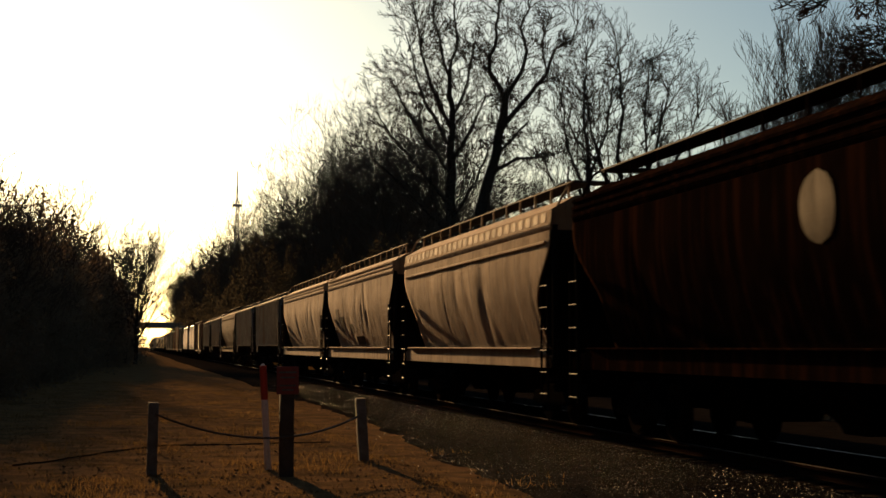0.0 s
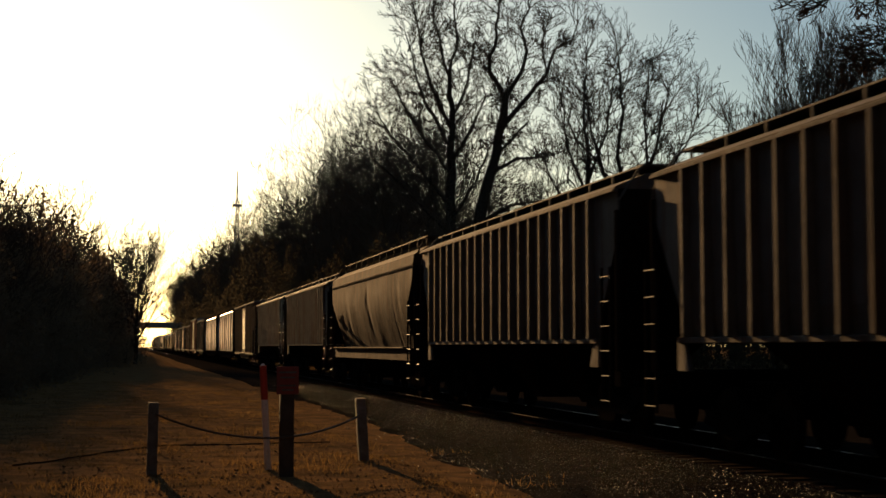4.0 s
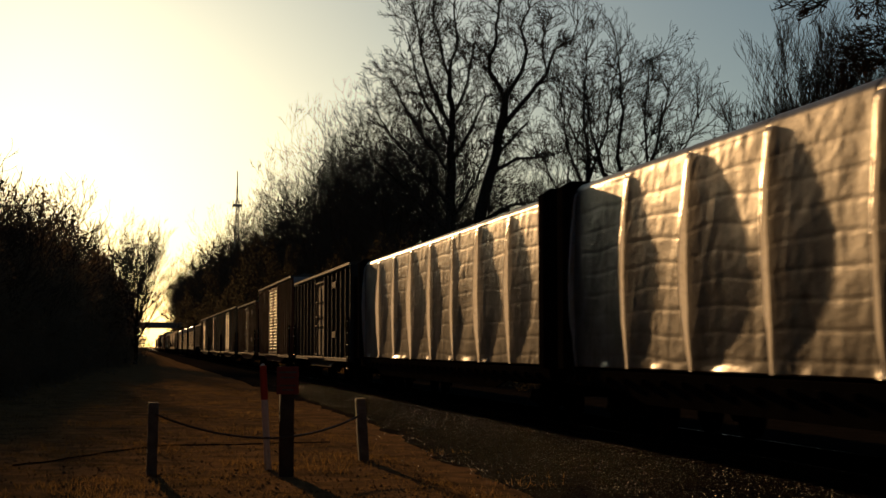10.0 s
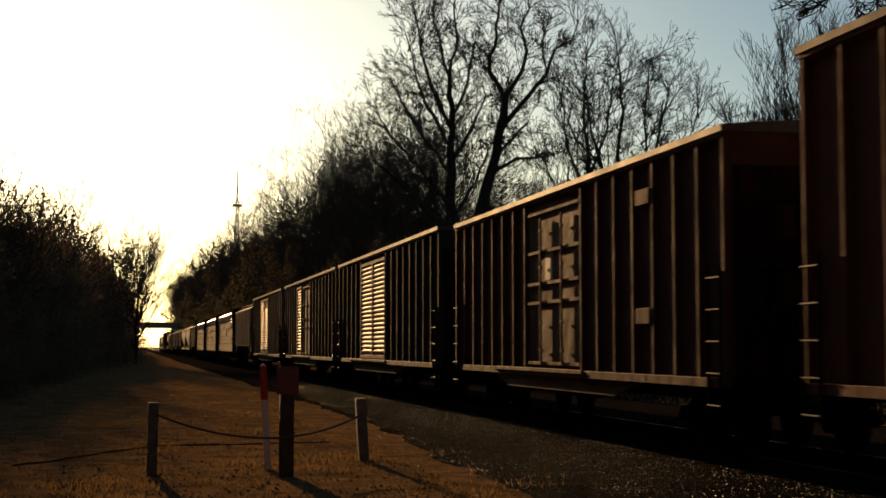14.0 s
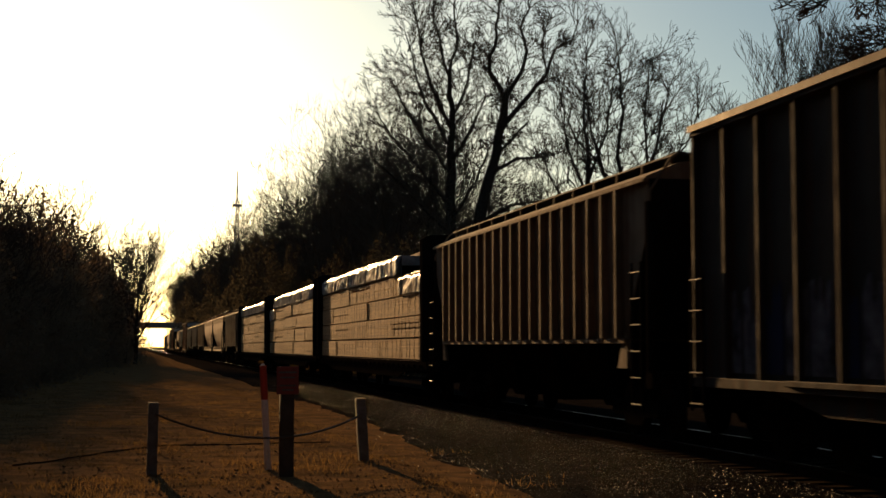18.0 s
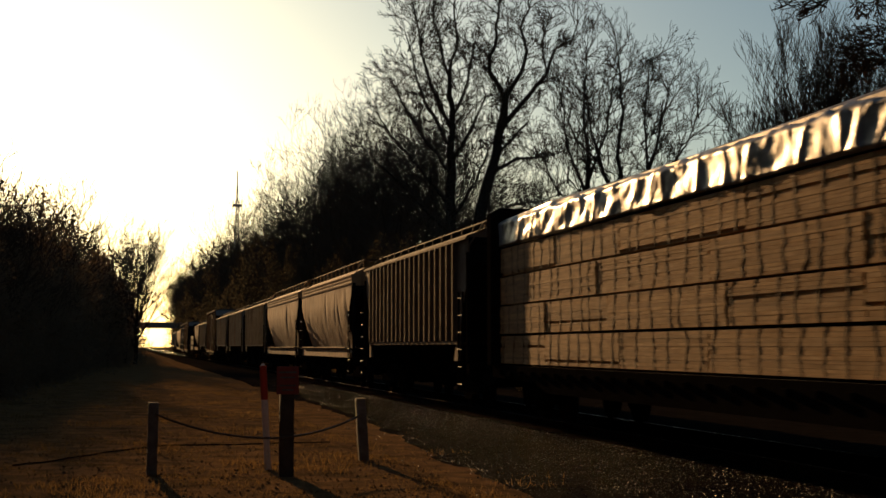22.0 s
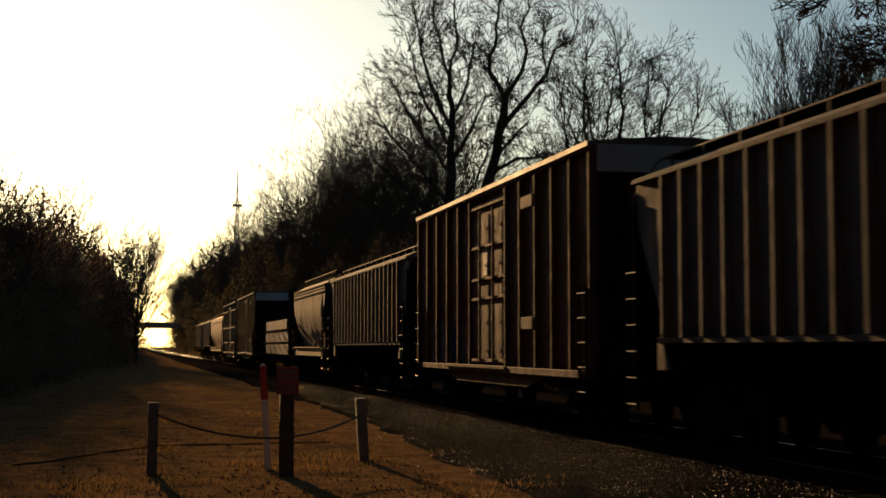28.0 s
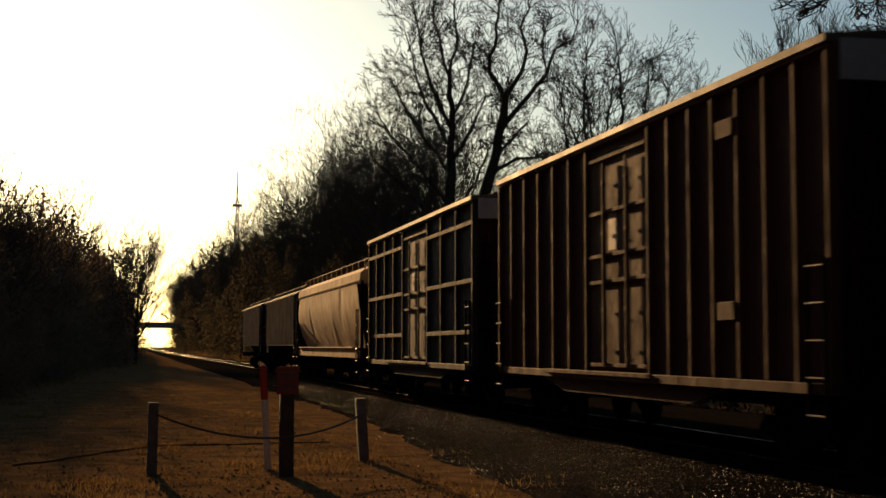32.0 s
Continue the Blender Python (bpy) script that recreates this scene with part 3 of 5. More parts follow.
def side_marks(car, y0, z0, z1):
    """Faded plain shapes where the side was once marked."""
    for k, bars in enumerate((((0.0, 0.16, 0.0, 1.0), (0.16, 0.85, 0.86, 1.0), (0.16, 0.85, 0.0, 0.14)), ((0.0, 0.16, 0.0, 1.0), (0.69, 0.85, 0.0, 1.0)), ((0.0, 0.16, 0.0, 1.0), (0.35, 0.5, 0.0, 0.5), (0.69, 0.85, 0.0, 1.0)))):
        for a, b, c, d in bars:
            top = y0 + 5.6 - k * 1.75
            bx(car, "faded_mark", PATCH["mark"], -1.513, -1.49, top - 1.5 * b, top - 1.5 * a, z0 + (z1 - z0) * c, z0 + (z1 - z0) * d, 0)


def centerbeam(half, paint, top=4.74, beam=True):
    car = new("centerbeam_flatcar")
    part("deck", loft([(0.98, 1.5, half), (1.1, 1.55, half)], 2), paint, car)
    for side in (-1, 1):
        part("side_sill", prism([(-half, 1.1), (-half, 0.85), (-half + 3.2, 0.8), (-half + 4.2, 0.62), (half - 4.2, 0.62), (half - 3.2, 0.8), (half, 0.85), (half, 1.1)],
                                side * 1.5, side * 1.56), M_UNDER, car)
        n = 26
        for k in range(n):
            y = -half + 0.8 + (2 * half - 1.6) * k / (n - 1)
            bx(car, "strap_winch", M_UNDER, side * 1.56, side * 1.63, y - 0.07, y + 0.07, 0.9, 1.0)
    for s in (-1, 1):
        bm = prism([(-1.68, 1.1), (1.68, 1.1), (1.68, top - 0.42), (1.5, top - 0.3), (-1.5, top - 0.3), (-1.68, top - 0.42)], 0, 0.32)
        bmesh.ops.rotate(bm, verts=bm.verts[:], matrix=Matrix.Rotation(radians(90), 3, "Z"))
        bmesh.ops.translate(bm, verts=bm.verts[:], vec=(0, half - 0.32 if s > 0 else -half, 0))
        bh = part("bulkhead", bm, M_UNDER, car)
        for x in (-1.2, -0.4, 0.4, 1.2):
            bx(bh, "bulkhead_rib", M_UNDER, x - 0.06, x + 0.06, s * half, s * (half + 0.1), 1.2, top - 0.5)
    if beam:
        bx(car, "top_chord", paint, -0.25, 0.25, -half + 0.3, half - 0.3, top - 0.4, top - 0.25)
        for k in range(9):
            y = -half + 0.6 + (2 * half - 1.2) * k / 8
            bx(car, "centre_post", paint, -0.06, 0.06, y - 0.12, y + 0.12, 1.1, top - 0.4)
        bx(car, "centre_panel", paint, -0.02, 0.02, -half + 0.3, half - 0.3, 1.6, top - 0.4)
    running_gear(car, half)
    return car


def lumber_pack(load, x0, x1, y0, y1, z0, z1, rng, wood=None):
    """One strapped bundle: thin courses of boards, uneven at the face and at the ends."""
    wood = wood or M_LUMBER
    pk = bx(load, "lumber_pack", wood, x0 + 0.03, x1, y0, y1, z0 + 0.02, z1, 0.006)
    n = max(3, round((z1 - z0) / 0.056))
    hs = [rng.uniform(0.75, 1.25) for _ in range(n)]
    hs = [round(v * (z1 - z0 - 0.02) / sum(hs), 3) for v in hs]
    zc = z0 + 0.02
    for h in hs:
        j = round(rng.uniform(-0.003, 0.003) + (0.025 if rng.random() < 0.04 else 0), 4)
        a, c = rng.uniform(-0.03, 0.05), rng.uniform(-0.03, 0.05)
        gap = rng.choice((0.0006, 0.001, 0.002))
        bx(pk, "board", wood, x0 + j - pk.location.x, x0 + 0.1 + j - pk.location.x, round(y0 - a - pk.location.y, 2), round(y1 + c - pk.location.y, 2),
           zc + gap - pk.location.z, zc + h - gap - pk.location.z, 0.002)
        zc += h
    m = max(2, int((y1 - y0) / (0.55 if wood is M_LUMBER else 2.2)))
    for k in range(m):
        y = y0 + (y1 - y0) * (k + 0.5 + rng.uniform(-0.25, 0.25)) / m
        lo, hi = -(z1 - z0) / 2 + 0.02, (z1 - z0) / 2
        bend, end = rng.uniform(-0.07, 0.07), rng.uniform(-0.06, 0.06)
        pts = []
        for i in range(6):
            q = i / 5
            pts.append(Vector((x0 + 0.007 - pk.location.x, y - pk.location.y + bend * math.sin(q * math.pi) + end * q + rng.uniform(-0.04, 0.04), lo + (hi - lo) * q)))
        put("strap", tubes([(a, b, 0.017, 0.017, 1) for a, b in zip(pts[:-1], pts[1:])], "strap", 4), M_STRAP, pk)


def crumpled(y0, y1, z0, z1, x, seed, ny=40, nz=8, amp=0.05, depth=0.12):
    """A skin of plastic sheet with slanting folds and hanging corners, closed to a thin slab."""
    bm = bmesh.new()
    g = []
    for i in range(nz + 1):
        r = []
        for j in range(ny + 1):
            y, z = y0 + (y1 - y0) * j / ny, z0 + (z1 - z0) * i / nz
            h = i / nz
            w = y + 0.5 * noise.noise((y * 0.5, z * 0.9, seed + 3)) + 0.45 * (z - z0)
            ridge = (1 - abs(noise.noise((w * 1.15, z * 0.35, seed + 9)))) ** 11 * (0.35 + 1.1 * abs(noise.noise((y * 0.45, 4.0, seed))))
            fine = (1 - abs(noise.noise((w * 3.7, z * 1.6, seed + 5)))) ** 5 * max(0.0, 0.3 + noise.noise((y * 0.7, 1.0, seed + 1)))
            d = 0.6 * amp * noise.noise((w * 1.9, z * 2.6, seed)) + amp * 0.8 * ridge + amp * 0.7 * fine + 0.22 * amp * noise.noise((y * 6.5, z * 6.0, seed + 4))
            d -= 0.10 * max(0.0, (h - 0.8) / 0.2) ** 2
            ragged = 0.06 * noise.noise((y * 1.1, 3.0, seed)) + 0.05 * noise.noise((y * 3.9, 7.0, seed)) if i == 0 else 0
            if h > 0.7:
                ragged = (0.09 * noise.noise((y * 1.3, 9.0, seed)) + 0.05 * noise.noise((y * 4.1, 2.0, seed)) - 0.02) * (h - 0.7) / 0.3
            r.append(bm.verts.new((x - d, y, z + ragged)))
        g.append(r)
    back = [[bm.verts.new((x + depth, y0 + (y1 - y0) * j / ny, z)) for j in (0, ny)] for z in (z0, z1)]
    for i in range(nz):
        for j in range(ny):
            bm.faces.new((g[i][j], g[i + 1][j], g[i + 1][j + 1], g[i][j + 1]))
    bm.faces.new([*g[nz], back[1][1], back[1][0]])
    bm.faces.new([*g[0][::-1], back[0][0], back[0][1]])
    bm.faces.new([*[r[0] for r in g][::-1], back[1][0], back[0][0]][::-1])
    bm.faces.new([*[r[ny] for r in g], back[1][1], back[0][1]][::-1])
    bm.faces.new((back[0][0], back[1][0], back[1][1], back[0][1]))
    bmesh.ops.recalc_face_normals(bm, faces=bm.faces[:])
    return bm


def open_lumber(half_near, half_far, seed, low_at=None):
    """Five tiers of bare bundles with a folded cover over the top one."""
    rng = random.Random(seed)
    load = new("lumber_load")
    tiers = [1.12, 1.74, 2.35, 2.96, 3.57]
    for side in (-1, 1):
        for i, z in enumerate(tiers):
            y = -half_near
            while y < half_far - 1.0:
                ln = min(rng.choice((3.66, 4.27, 4.88, 4.9)), half_far - y)
                if half_far - y - ln < 1.5:
                    ln = half_far - y
                x0 = -1.52 + rng.uniform(0, 0.04)
                if i == 4:
                    y += ln
                    continue
                if side < 0:
                    lumber_pack(load, x0, -0.1, y + 0.03, y + ln - 0.03, z, z + 0.59, rng)
                else:
                    bx(load, "lumber_pack", M_LUMBER, 0.1, -x0, y + 0.03, y + ln - 0.03, z, z + 0.59)
                y += ln
            bx(load, "spacer", M_LUMBER, -1.45, 1.45, -half_near + 0.5, -half_near + 0.6, z - 0.04, z + 0.02)
        y0 = -half_near
        cuts = [y0, y0 + 3.9, half_far] if low_at == "near" else [y0, half_far - 2.4, half_far] if low_at == "far" else [y0, (y0 + half_far) / 2, half_far]
        for a, c in zip(cuts[:-1], cuts[1:]):
            lowered = (low_at == "near" and a == y0) or (low_at == "far" and c == half_far)
            zt = 3.56 if lowered else 4.18
            bm = crumpled(a + 0.02, c - 0.02, zt - 0.58, zt, -1.53, seed + a, ny=int((c - a) * 22), nz=16)
            if side > 0:
                bmesh.ops.scale(bm, vec=(-1, 1, 1), verts=bm.verts[:])
                bmesh.ops.reverse_faces(bm, faces=bm.faces[:])
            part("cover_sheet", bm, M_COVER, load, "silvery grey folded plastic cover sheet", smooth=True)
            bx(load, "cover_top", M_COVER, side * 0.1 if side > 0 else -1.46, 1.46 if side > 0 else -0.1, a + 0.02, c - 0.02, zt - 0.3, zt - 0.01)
    return tagged(load, "strapped bundles of pale sawn lumber under crumpled silvery cover sheets", "lumber")


def wrapped_lumber(half_near, half_far, seed):
    """Columns of bundles in shiny white wrap; each column swells towards its far end, and the tiers show as shallow grooves."""
    load = new("wrapped_lumber_load")
    n, tiers = 8, 9

    def bend(k, h):
        return 0.10 * math.sin(math.pi * h) + 0.06 * noise.noise((k * 3.1, h * 1.5, seed))

    def out(k, q, h, y, z):
        swell = 0.028 + 0.02 * noise.noise((k * 5.7, 0.0, seed))
        lobe = 0.35 + 0.65 * math.sin(math.pi * min(1.0, 0.1 + 0.8 * h))
        wide = 0.22 + 0.42 * math.sin(math.pi * (0.1 + 0.8 * h)) + 0.1 * noise.noise((k * 2.9, h * 1.2, seed + 8))
        rise = min(1.0, max(0.0, (q - 1 + wide) / wide))
        d = swell * lobe * rise * rise * (3 - 2 * rise)
        d += 0.012 * noise.noise((y * 0.9 + 0.3 * z, z * 0.7, seed + k * 3.0)) + 0.0025 * noise.noise((y * 5, z * 4, seed + k)) + 0.004 * (1 - abs(noise.noise((y * 2.6 + z * 0.7, z * 2.2, seed + 11)))) ** 6
        d += 0.006 * (1 - abs(noise.noise((y * 1.6 + 0.25 * z, z * 0.35, seed + 2)))) ** 9
        d -= 0.0045 * math.exp(-(((h * tiers + 0.22 * noise.noise((y * 0.8, z, seed))) % 1.0 - 0.5) / 0.06) ** 2)
        d -= 0.11 * max(0.0, (h - 0.955) / 0.045) ** 2
        if h < 0.035:
            d += 0.13 * max(0.0, noise.noise((y * 1.3, 0.3, seed + 6)) - 0.05) * (1 - h / 0.035)
        return d - 0.03 * max(0.0, (q - 0.97) / 0.03) ** 2

    for side in (-1, 1):
        nz, ny = (110, 44) if side < 0 else (12, 6)
        for k in range(n):
            y0 = -half_near + (half_near + half_far) * k / n
            y1 = -half_near + (half_near + half_far) * (k + 1) / n
            bm = bmesh.new()
            g = []
            for i in range(nz + 1):
                row = []
                for j in range(ny + 1):
                    q, h = 1 - (1 - j / ny) ** 1.5, i / nz
                    y, z = y0 + (y1 - y0) * q, 1.14 + 3.2 * h
                    shift = bend(k, h) * (1 - q) + bend(k + 1, h) * q
                    row.append(bm.verts.new((side * (1.48 + out(k, q, h, y, z)), y + shift, z)))
                g.append(row)
            g.append([bm.verts.new((side * 0.1, y0 + (y1 - y0) * j / ny, 4.42)) for j in range(ny + 1)])
            g.insert(0, [bm.verts.new((side * 0.1, y0 + (y1 - y0) * j / ny, 1.14)) for j in range(ny + 1)])
            for i in range(len(g) - 1):
                for j in range(ny):
                    bm.faces.new((g[i][j], g[i + 1][j], g[i + 1][j + 1], g[i][j + 1]))
            bm.faces.new([r[0] for r in g])
            bm.faces.new([r[ny] for r in g][::-1])
            bmesh.ops.recalc_face_normals(bm, faces=bm.faces[:])
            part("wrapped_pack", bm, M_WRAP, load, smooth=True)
            if side > 0:
                continue
            # gathered fold of plastic where the column ends, its highlight put into near-white colour
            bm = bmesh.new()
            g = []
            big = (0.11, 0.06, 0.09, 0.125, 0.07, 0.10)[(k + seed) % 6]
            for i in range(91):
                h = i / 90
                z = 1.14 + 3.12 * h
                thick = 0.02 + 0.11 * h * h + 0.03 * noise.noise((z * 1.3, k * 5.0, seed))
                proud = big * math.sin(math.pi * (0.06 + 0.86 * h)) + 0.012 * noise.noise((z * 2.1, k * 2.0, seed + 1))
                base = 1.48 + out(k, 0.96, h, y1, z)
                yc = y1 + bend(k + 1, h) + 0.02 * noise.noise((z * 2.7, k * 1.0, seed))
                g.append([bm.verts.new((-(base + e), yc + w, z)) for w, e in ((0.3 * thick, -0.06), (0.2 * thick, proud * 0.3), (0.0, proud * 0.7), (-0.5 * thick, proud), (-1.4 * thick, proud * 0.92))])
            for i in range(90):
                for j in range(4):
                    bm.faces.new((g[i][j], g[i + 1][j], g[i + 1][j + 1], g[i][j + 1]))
            part("seam_fold", bm, M_SEAM, load, "shiny gathered fold of plastic, whitened for its highlight", smooth=True)
    return tagged(load, "lumber bundles in crinkled shiny white plastic wrap", "lumber")


def low_lumber(half_near, half_far, seed):
    """Two low tiers and a narrower top tier on cross bearers that stick out."""
    rng = random.Random(seed)
    load = new("lumber_load")
    for i, (z, inn) in enumerate(((1.09, 0.0), (1.74, 0.0), (2.40, 1.6))):
        a, c = -half_near + inn, half_far
        w = 1.4
        for side in (-1, 1):
            for y0, y1 in ((a, (a + c) / 2 - 0.03), ((a + c) / 2 + 0.03, c)):
                if side < 0:
                    lumber_pack(load, -w, -0.05, y0, y1, z, z + 0.52, rng, M_GREYLUMBER)
                else:
                    bx(load, "lumber_pack", M_GREYLUMBER, 0.05, w, y0, y1, z, z + 0.52)
        # Black sheet that puts the shade of each tier's near end into colour.
        bx(load, "end_wrap", M_UNDER, -w - 0.01, w + 0.01, a - 0.03, a - 0.006, z + 0.01, z + 0.53, 0.004, "black sheet for the shade on the pack ends")
        if i:
            for k in range(5):
                y = a + 0.5 + (c - a - 1.0) * k / 4
                bx(load, "cross_bearer", M_POST2, -1.62, 1.62, y - 0.06, y + 0.06, z - 0.12, z + 0.01)
    return tagged(load, "low stack of dull grey lumber bundles on cross bearers", "lumber")


HOPPER_LABEL = "%s ribbed steel covered hopper car rolling on the track"
CURVED_LABEL = "%s covered hopper car with dented curved sides"
BOX_LABEL = "%s steel boxcar with outside posts and %s"
WORD = {"umber": "dark umber brown", "cocoa": "dusty cocoa brown", "tan": "dusty tan", "drab": "drab tan", "grey": "dull grey", "dark": "dark grey", "brown": "rusty brown", "red": "weathered red", 
        "slate": "weathered slate brown", "cream": "golden cream"}
# kind, paint, near end, far end (seconds of travel), more
CARS = [
    ("curved", "umber", 0.846, 1.726, dict(patches=(("emblem", "pale", -1.58, -0.70, 2.64, 3.5, True),))),
    ("curved", "tan", 1.794, 2.591, dict(vents=True, ridges=1)),
    ("curved", "tan", 2.687, 3.475, dict(patches=(("paint_patch", "dull", 4.45, 5.2, 2.35, 2.9, False), ("paint_patch", "dull", 3.5, 4.25, 2.05, 2.6, False), ("paint_patch", "dull", 1.5, 2.3, 1.95, 2.3, False), ("paint_patch", "dim", -0.5, 1.3, 1.56, 1.85, False)))),
    ("curved", "tan", 3.544, 4.406, {}),
    ("ribbed", "grey", 4.494, 5.381, {}),
    ("ribbed", "grey", 5.462, 6.336, {}),
    ("curved", "cocoa", 6.378, 7.267, dict(ridges=1, patches=(("stencil_square", "dim", 5.55, 6.3, 2.15, 2.65, False),))),
    ("ribbed", "grey", 7.354, 8.238, {}),
    ("ribbed", "grey", 8.316, 9.175, {}),
    ("box", "brown", 9.243, 10.226, dict(doors="one", door_w=2.85, posts=(8, 8), top=4.38)),
    ("wrapped", "umber", 10.305, 11.445, {}),
    ("wrapped", "umber", 11.549, 12.713, {}),
    ("box", "dark", 12.862, 13.832, dict(posts=(7, 7), door_at=-0.2, door_w=2.85, top=4.47, boards=True)),
    ("box", "red", 13.924, 14.917, dict(doors="louvre", door_w=4.84, door_at=0.16, posts=(8, 8))),
    ("box", "brown", 15.032, 15.899, dict(posts=(8, 8), door_w=3.4, top=4.37, boards=True)),
    ("box", "dark", 16.0, 16.975, dict(doors="louvre", door_w=4.7, door_at=1.3, posts=(9, 6), top=4.5)),
    ("box", "dark", 17.017, 18.033, dict(doors="mixed", door_w=4.9, door_at=1.5, posts=(9, 6), top=4.5)),
    ("box", "dark", 18.129, 19.098, dict(doors="louvre", door_w=4.8, door_at=1.2, posts=(9, 6), top=4.5, plain=True)),
    ("ribbed", "drab", 19.195, 20.05, {}),
    ("lumber", "brown", 20.121, 21.268, dict(low_at="near")),
    ("lumber", "dark", 21.384, 22.518, dict(low_at="far")),
    ("lumber", "dark", 22.635, 23.734, {}),
    ("ribbed", "drab", 23.893, 24.716, {}),
    ("curved", "tan", 24.853, 25.682, {}),
    ("curved", "tan", 25.766, 26.618, {}),
    ("ribbed", "drab", 26.698, 27.58, {}),
    ("ribbed", "grey", 27.664, 28.514, {}),
    ("ribbed", "grey", 28.587, 29.465, {}),
    ("box", "brown", 29.568, 30.384, dict(posts=(6, 6), door_at=-0.2, door_w=3.0, top=4.95, boards=True)),
    ("ribbed", "grey", 30.478, 31.36, {}),
    ("curved", "slate", 31.428, 32.04, dict(sill_mat=PAINT["tan"], patches=(("stencil_square", "light", 3.2, 3.55, 2.55, 2.85, False), ("paint_smear", "chalk", -2.6, -1.5, 1.75, 2.25, True),
                                                                           ("paint_smear", "chalk", -1.2, 0.2, 1.8, 2.2, True), ("paint_smear", "dull", 0.5, 1.7, 1.75, 2.1, True)))),
    ("low", "brown", 32.12, 33.2, {}),
    ("box", "brown", 33.302, 34.104, dict(posts=(8, 7), door_at=-0.1, door_w=2.8, top=4.95, boards=True)),
    ("box", "dark", 34.227, 35.029, dict(posts=(4, 5), door_at=-0.4, door_w=3.3, grid=True, top=4.9)),
    ("curved", "cream", 35.128, 36.136, dict(crown=True, ridges=1)),
    ("ribbed", "grey", 36.187, 37.088, {}),
    ("ribbed", "grey", 37.233, 38.082, {}),
]


def build_train():
    for i, (kind, colour, near, far, more) in enumerate(CARS):
        half = (far - near) * SPEED / 2
        centre = (near + far) / 2 * SPEED - 1.61
        p, w = PAINT[colour], WORD[colour]
        load = None
        if kind == "ribbed":
            car = tagged(ribbed_hopper(half, p, seed=i), HOPPER_LABEL % w, "hopper car")
        elif kind == "curved":
            car = tagged(curved_hopper(half, p, seed=i, **more), CURVED_LABEL % w, "hopper car")
        elif kind == "box":
            d = "corrugated sliding doors" if more.get("doors", "plug") != "plug" else "a plug door"
            car = tagged(boxcar(half, p, seed=i, **more), BOX_LABEL % (w, d), "boxcar")
        elif kind == "low":
            car = tagged(centerbeam(half, p, top=4.65, beam=False), "bulkhead flatcar carrying a low stack of lumber", "flatcar")
            load = low_lumber(half - 2.0, half - 4.7, i)
        else:
            car = tagged(centerbeam(half + 0.5, p), "centerbeam flatcar with tall end bulkheads carrying lumber", "flatcar")
            load = wrapped_lumber(half, half, i) if kind == "wrapped" else open_lumber(half, half, i, **more)
        if i == 9:
            side_marks(car, -half + 1.0, 2.1, 3.6)
        if i in (13, 16, 17, 28):
            scrawls(car, *((-half + 0.8, -half + 4.6) if i == 13 else (half - 5.2, half - 0.9)), 1.35, 2.3, i)
        car["group"] = "freight train"
        for ob in (car, load):
            if ob:
                TRAIN.append((ob, centre))


build_train()

# ---------------------------------------------------------------- ground, track
def axis_steps(lo, hi, near_lo, near_hi, step, grow=1.35):
    v = list(np.arange(near_lo, near_hi + 1e-6, step))
    s, a = step, near_lo
    while a > lo:
        s *= grow
        a -= s
        v.insert(0, max(a, lo))
    s, a = step, near_hi
    while a < hi:
        s *= grow
        a += s
        v.append(min(a, hi))
    return v


def ground_z(x, y):
    z = -0.26 + 0.05 * noise.noise((x * 0.35, y * 0.2, 1.0)) + 0.025 * noise.noise((x * 1.3, y * 1.1, 5.0))
    z += 0.5 * min(1, max(0, (-x - 3.0) / 8)) * (1 if y > 20 else 0.4)
    if x > 4.0:
        z -= 0.12
    if x > 15.5:
        z += 1.1 * min(1, (x - 15.5) / 2.5)
    return z


def grid_mesh(name, xs, ys, zfun):
    verts = [(x, y, zfun(x, y)) for y in ys for x in xs]
    n = len(xs)
    faces = [(j * n + i, j * n + i + 1, (j + 1) * n + i + 1, (j + 1) * n + i) for j in range(len(ys) - 1) for i in range(n - 1)]
    me = bpy.data.meshes.new(name)
    me.from_pydata(verts, [], faces)
    me.shade_smooth()
    return me


g = new("ground", grid_mesh("ground", axis_steps(-2500, 2500, -10, 17, 0.4), axis_steps(-1500, 3500, 8, 70, 0.4, 1.25), ground_z))
g.data.materials.append(M_GROUND)
tagged(g, "trodden brown dirt with short dead grass", "ground", kind="structure")


def bed_edge(y):
    """Half width of the ballast on the near side: grass has crept over it further along."""
    return 4.3 - 0.9 * min(1, max(0, (y - 21) / 13)) + 0.35 * noise.noise((y * 0.45, 3.0, 7.0)) + 0.15 * noise.noise((y * 1.9, 1.0, 7.0))


def bed_z(x, y):
    d = abs(x - TRACK_X)
    z = -0.16 if d < 1.9 else -0.16 - (d - 1.9) * (0.075 if x < TRACK_X else 0.012)
    # Far side runs wide: its dark colour stands for shade seen under the cars.
    edge = bed_edge(y) if x < TRACK_X else 8.6
    return z + 0.03 * noise.noise((x * 2.5, y * 2.5, 2.0)) - 0.5 * min(1, max(0, (d - edge) / 0.35))


bed = new("ballast_bed", grid_mesh("ballast_bed", list(np.arange(TRACK_X - 5.4, TRACK_X + 9.1, 0.3)), axis_steps(-1000, 2500, 8, 60, 0.35, 1.3), bed_z))
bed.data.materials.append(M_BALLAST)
tagged(bed, "grey crushed stone ballast under the railway track", "ballast", kind="structure")


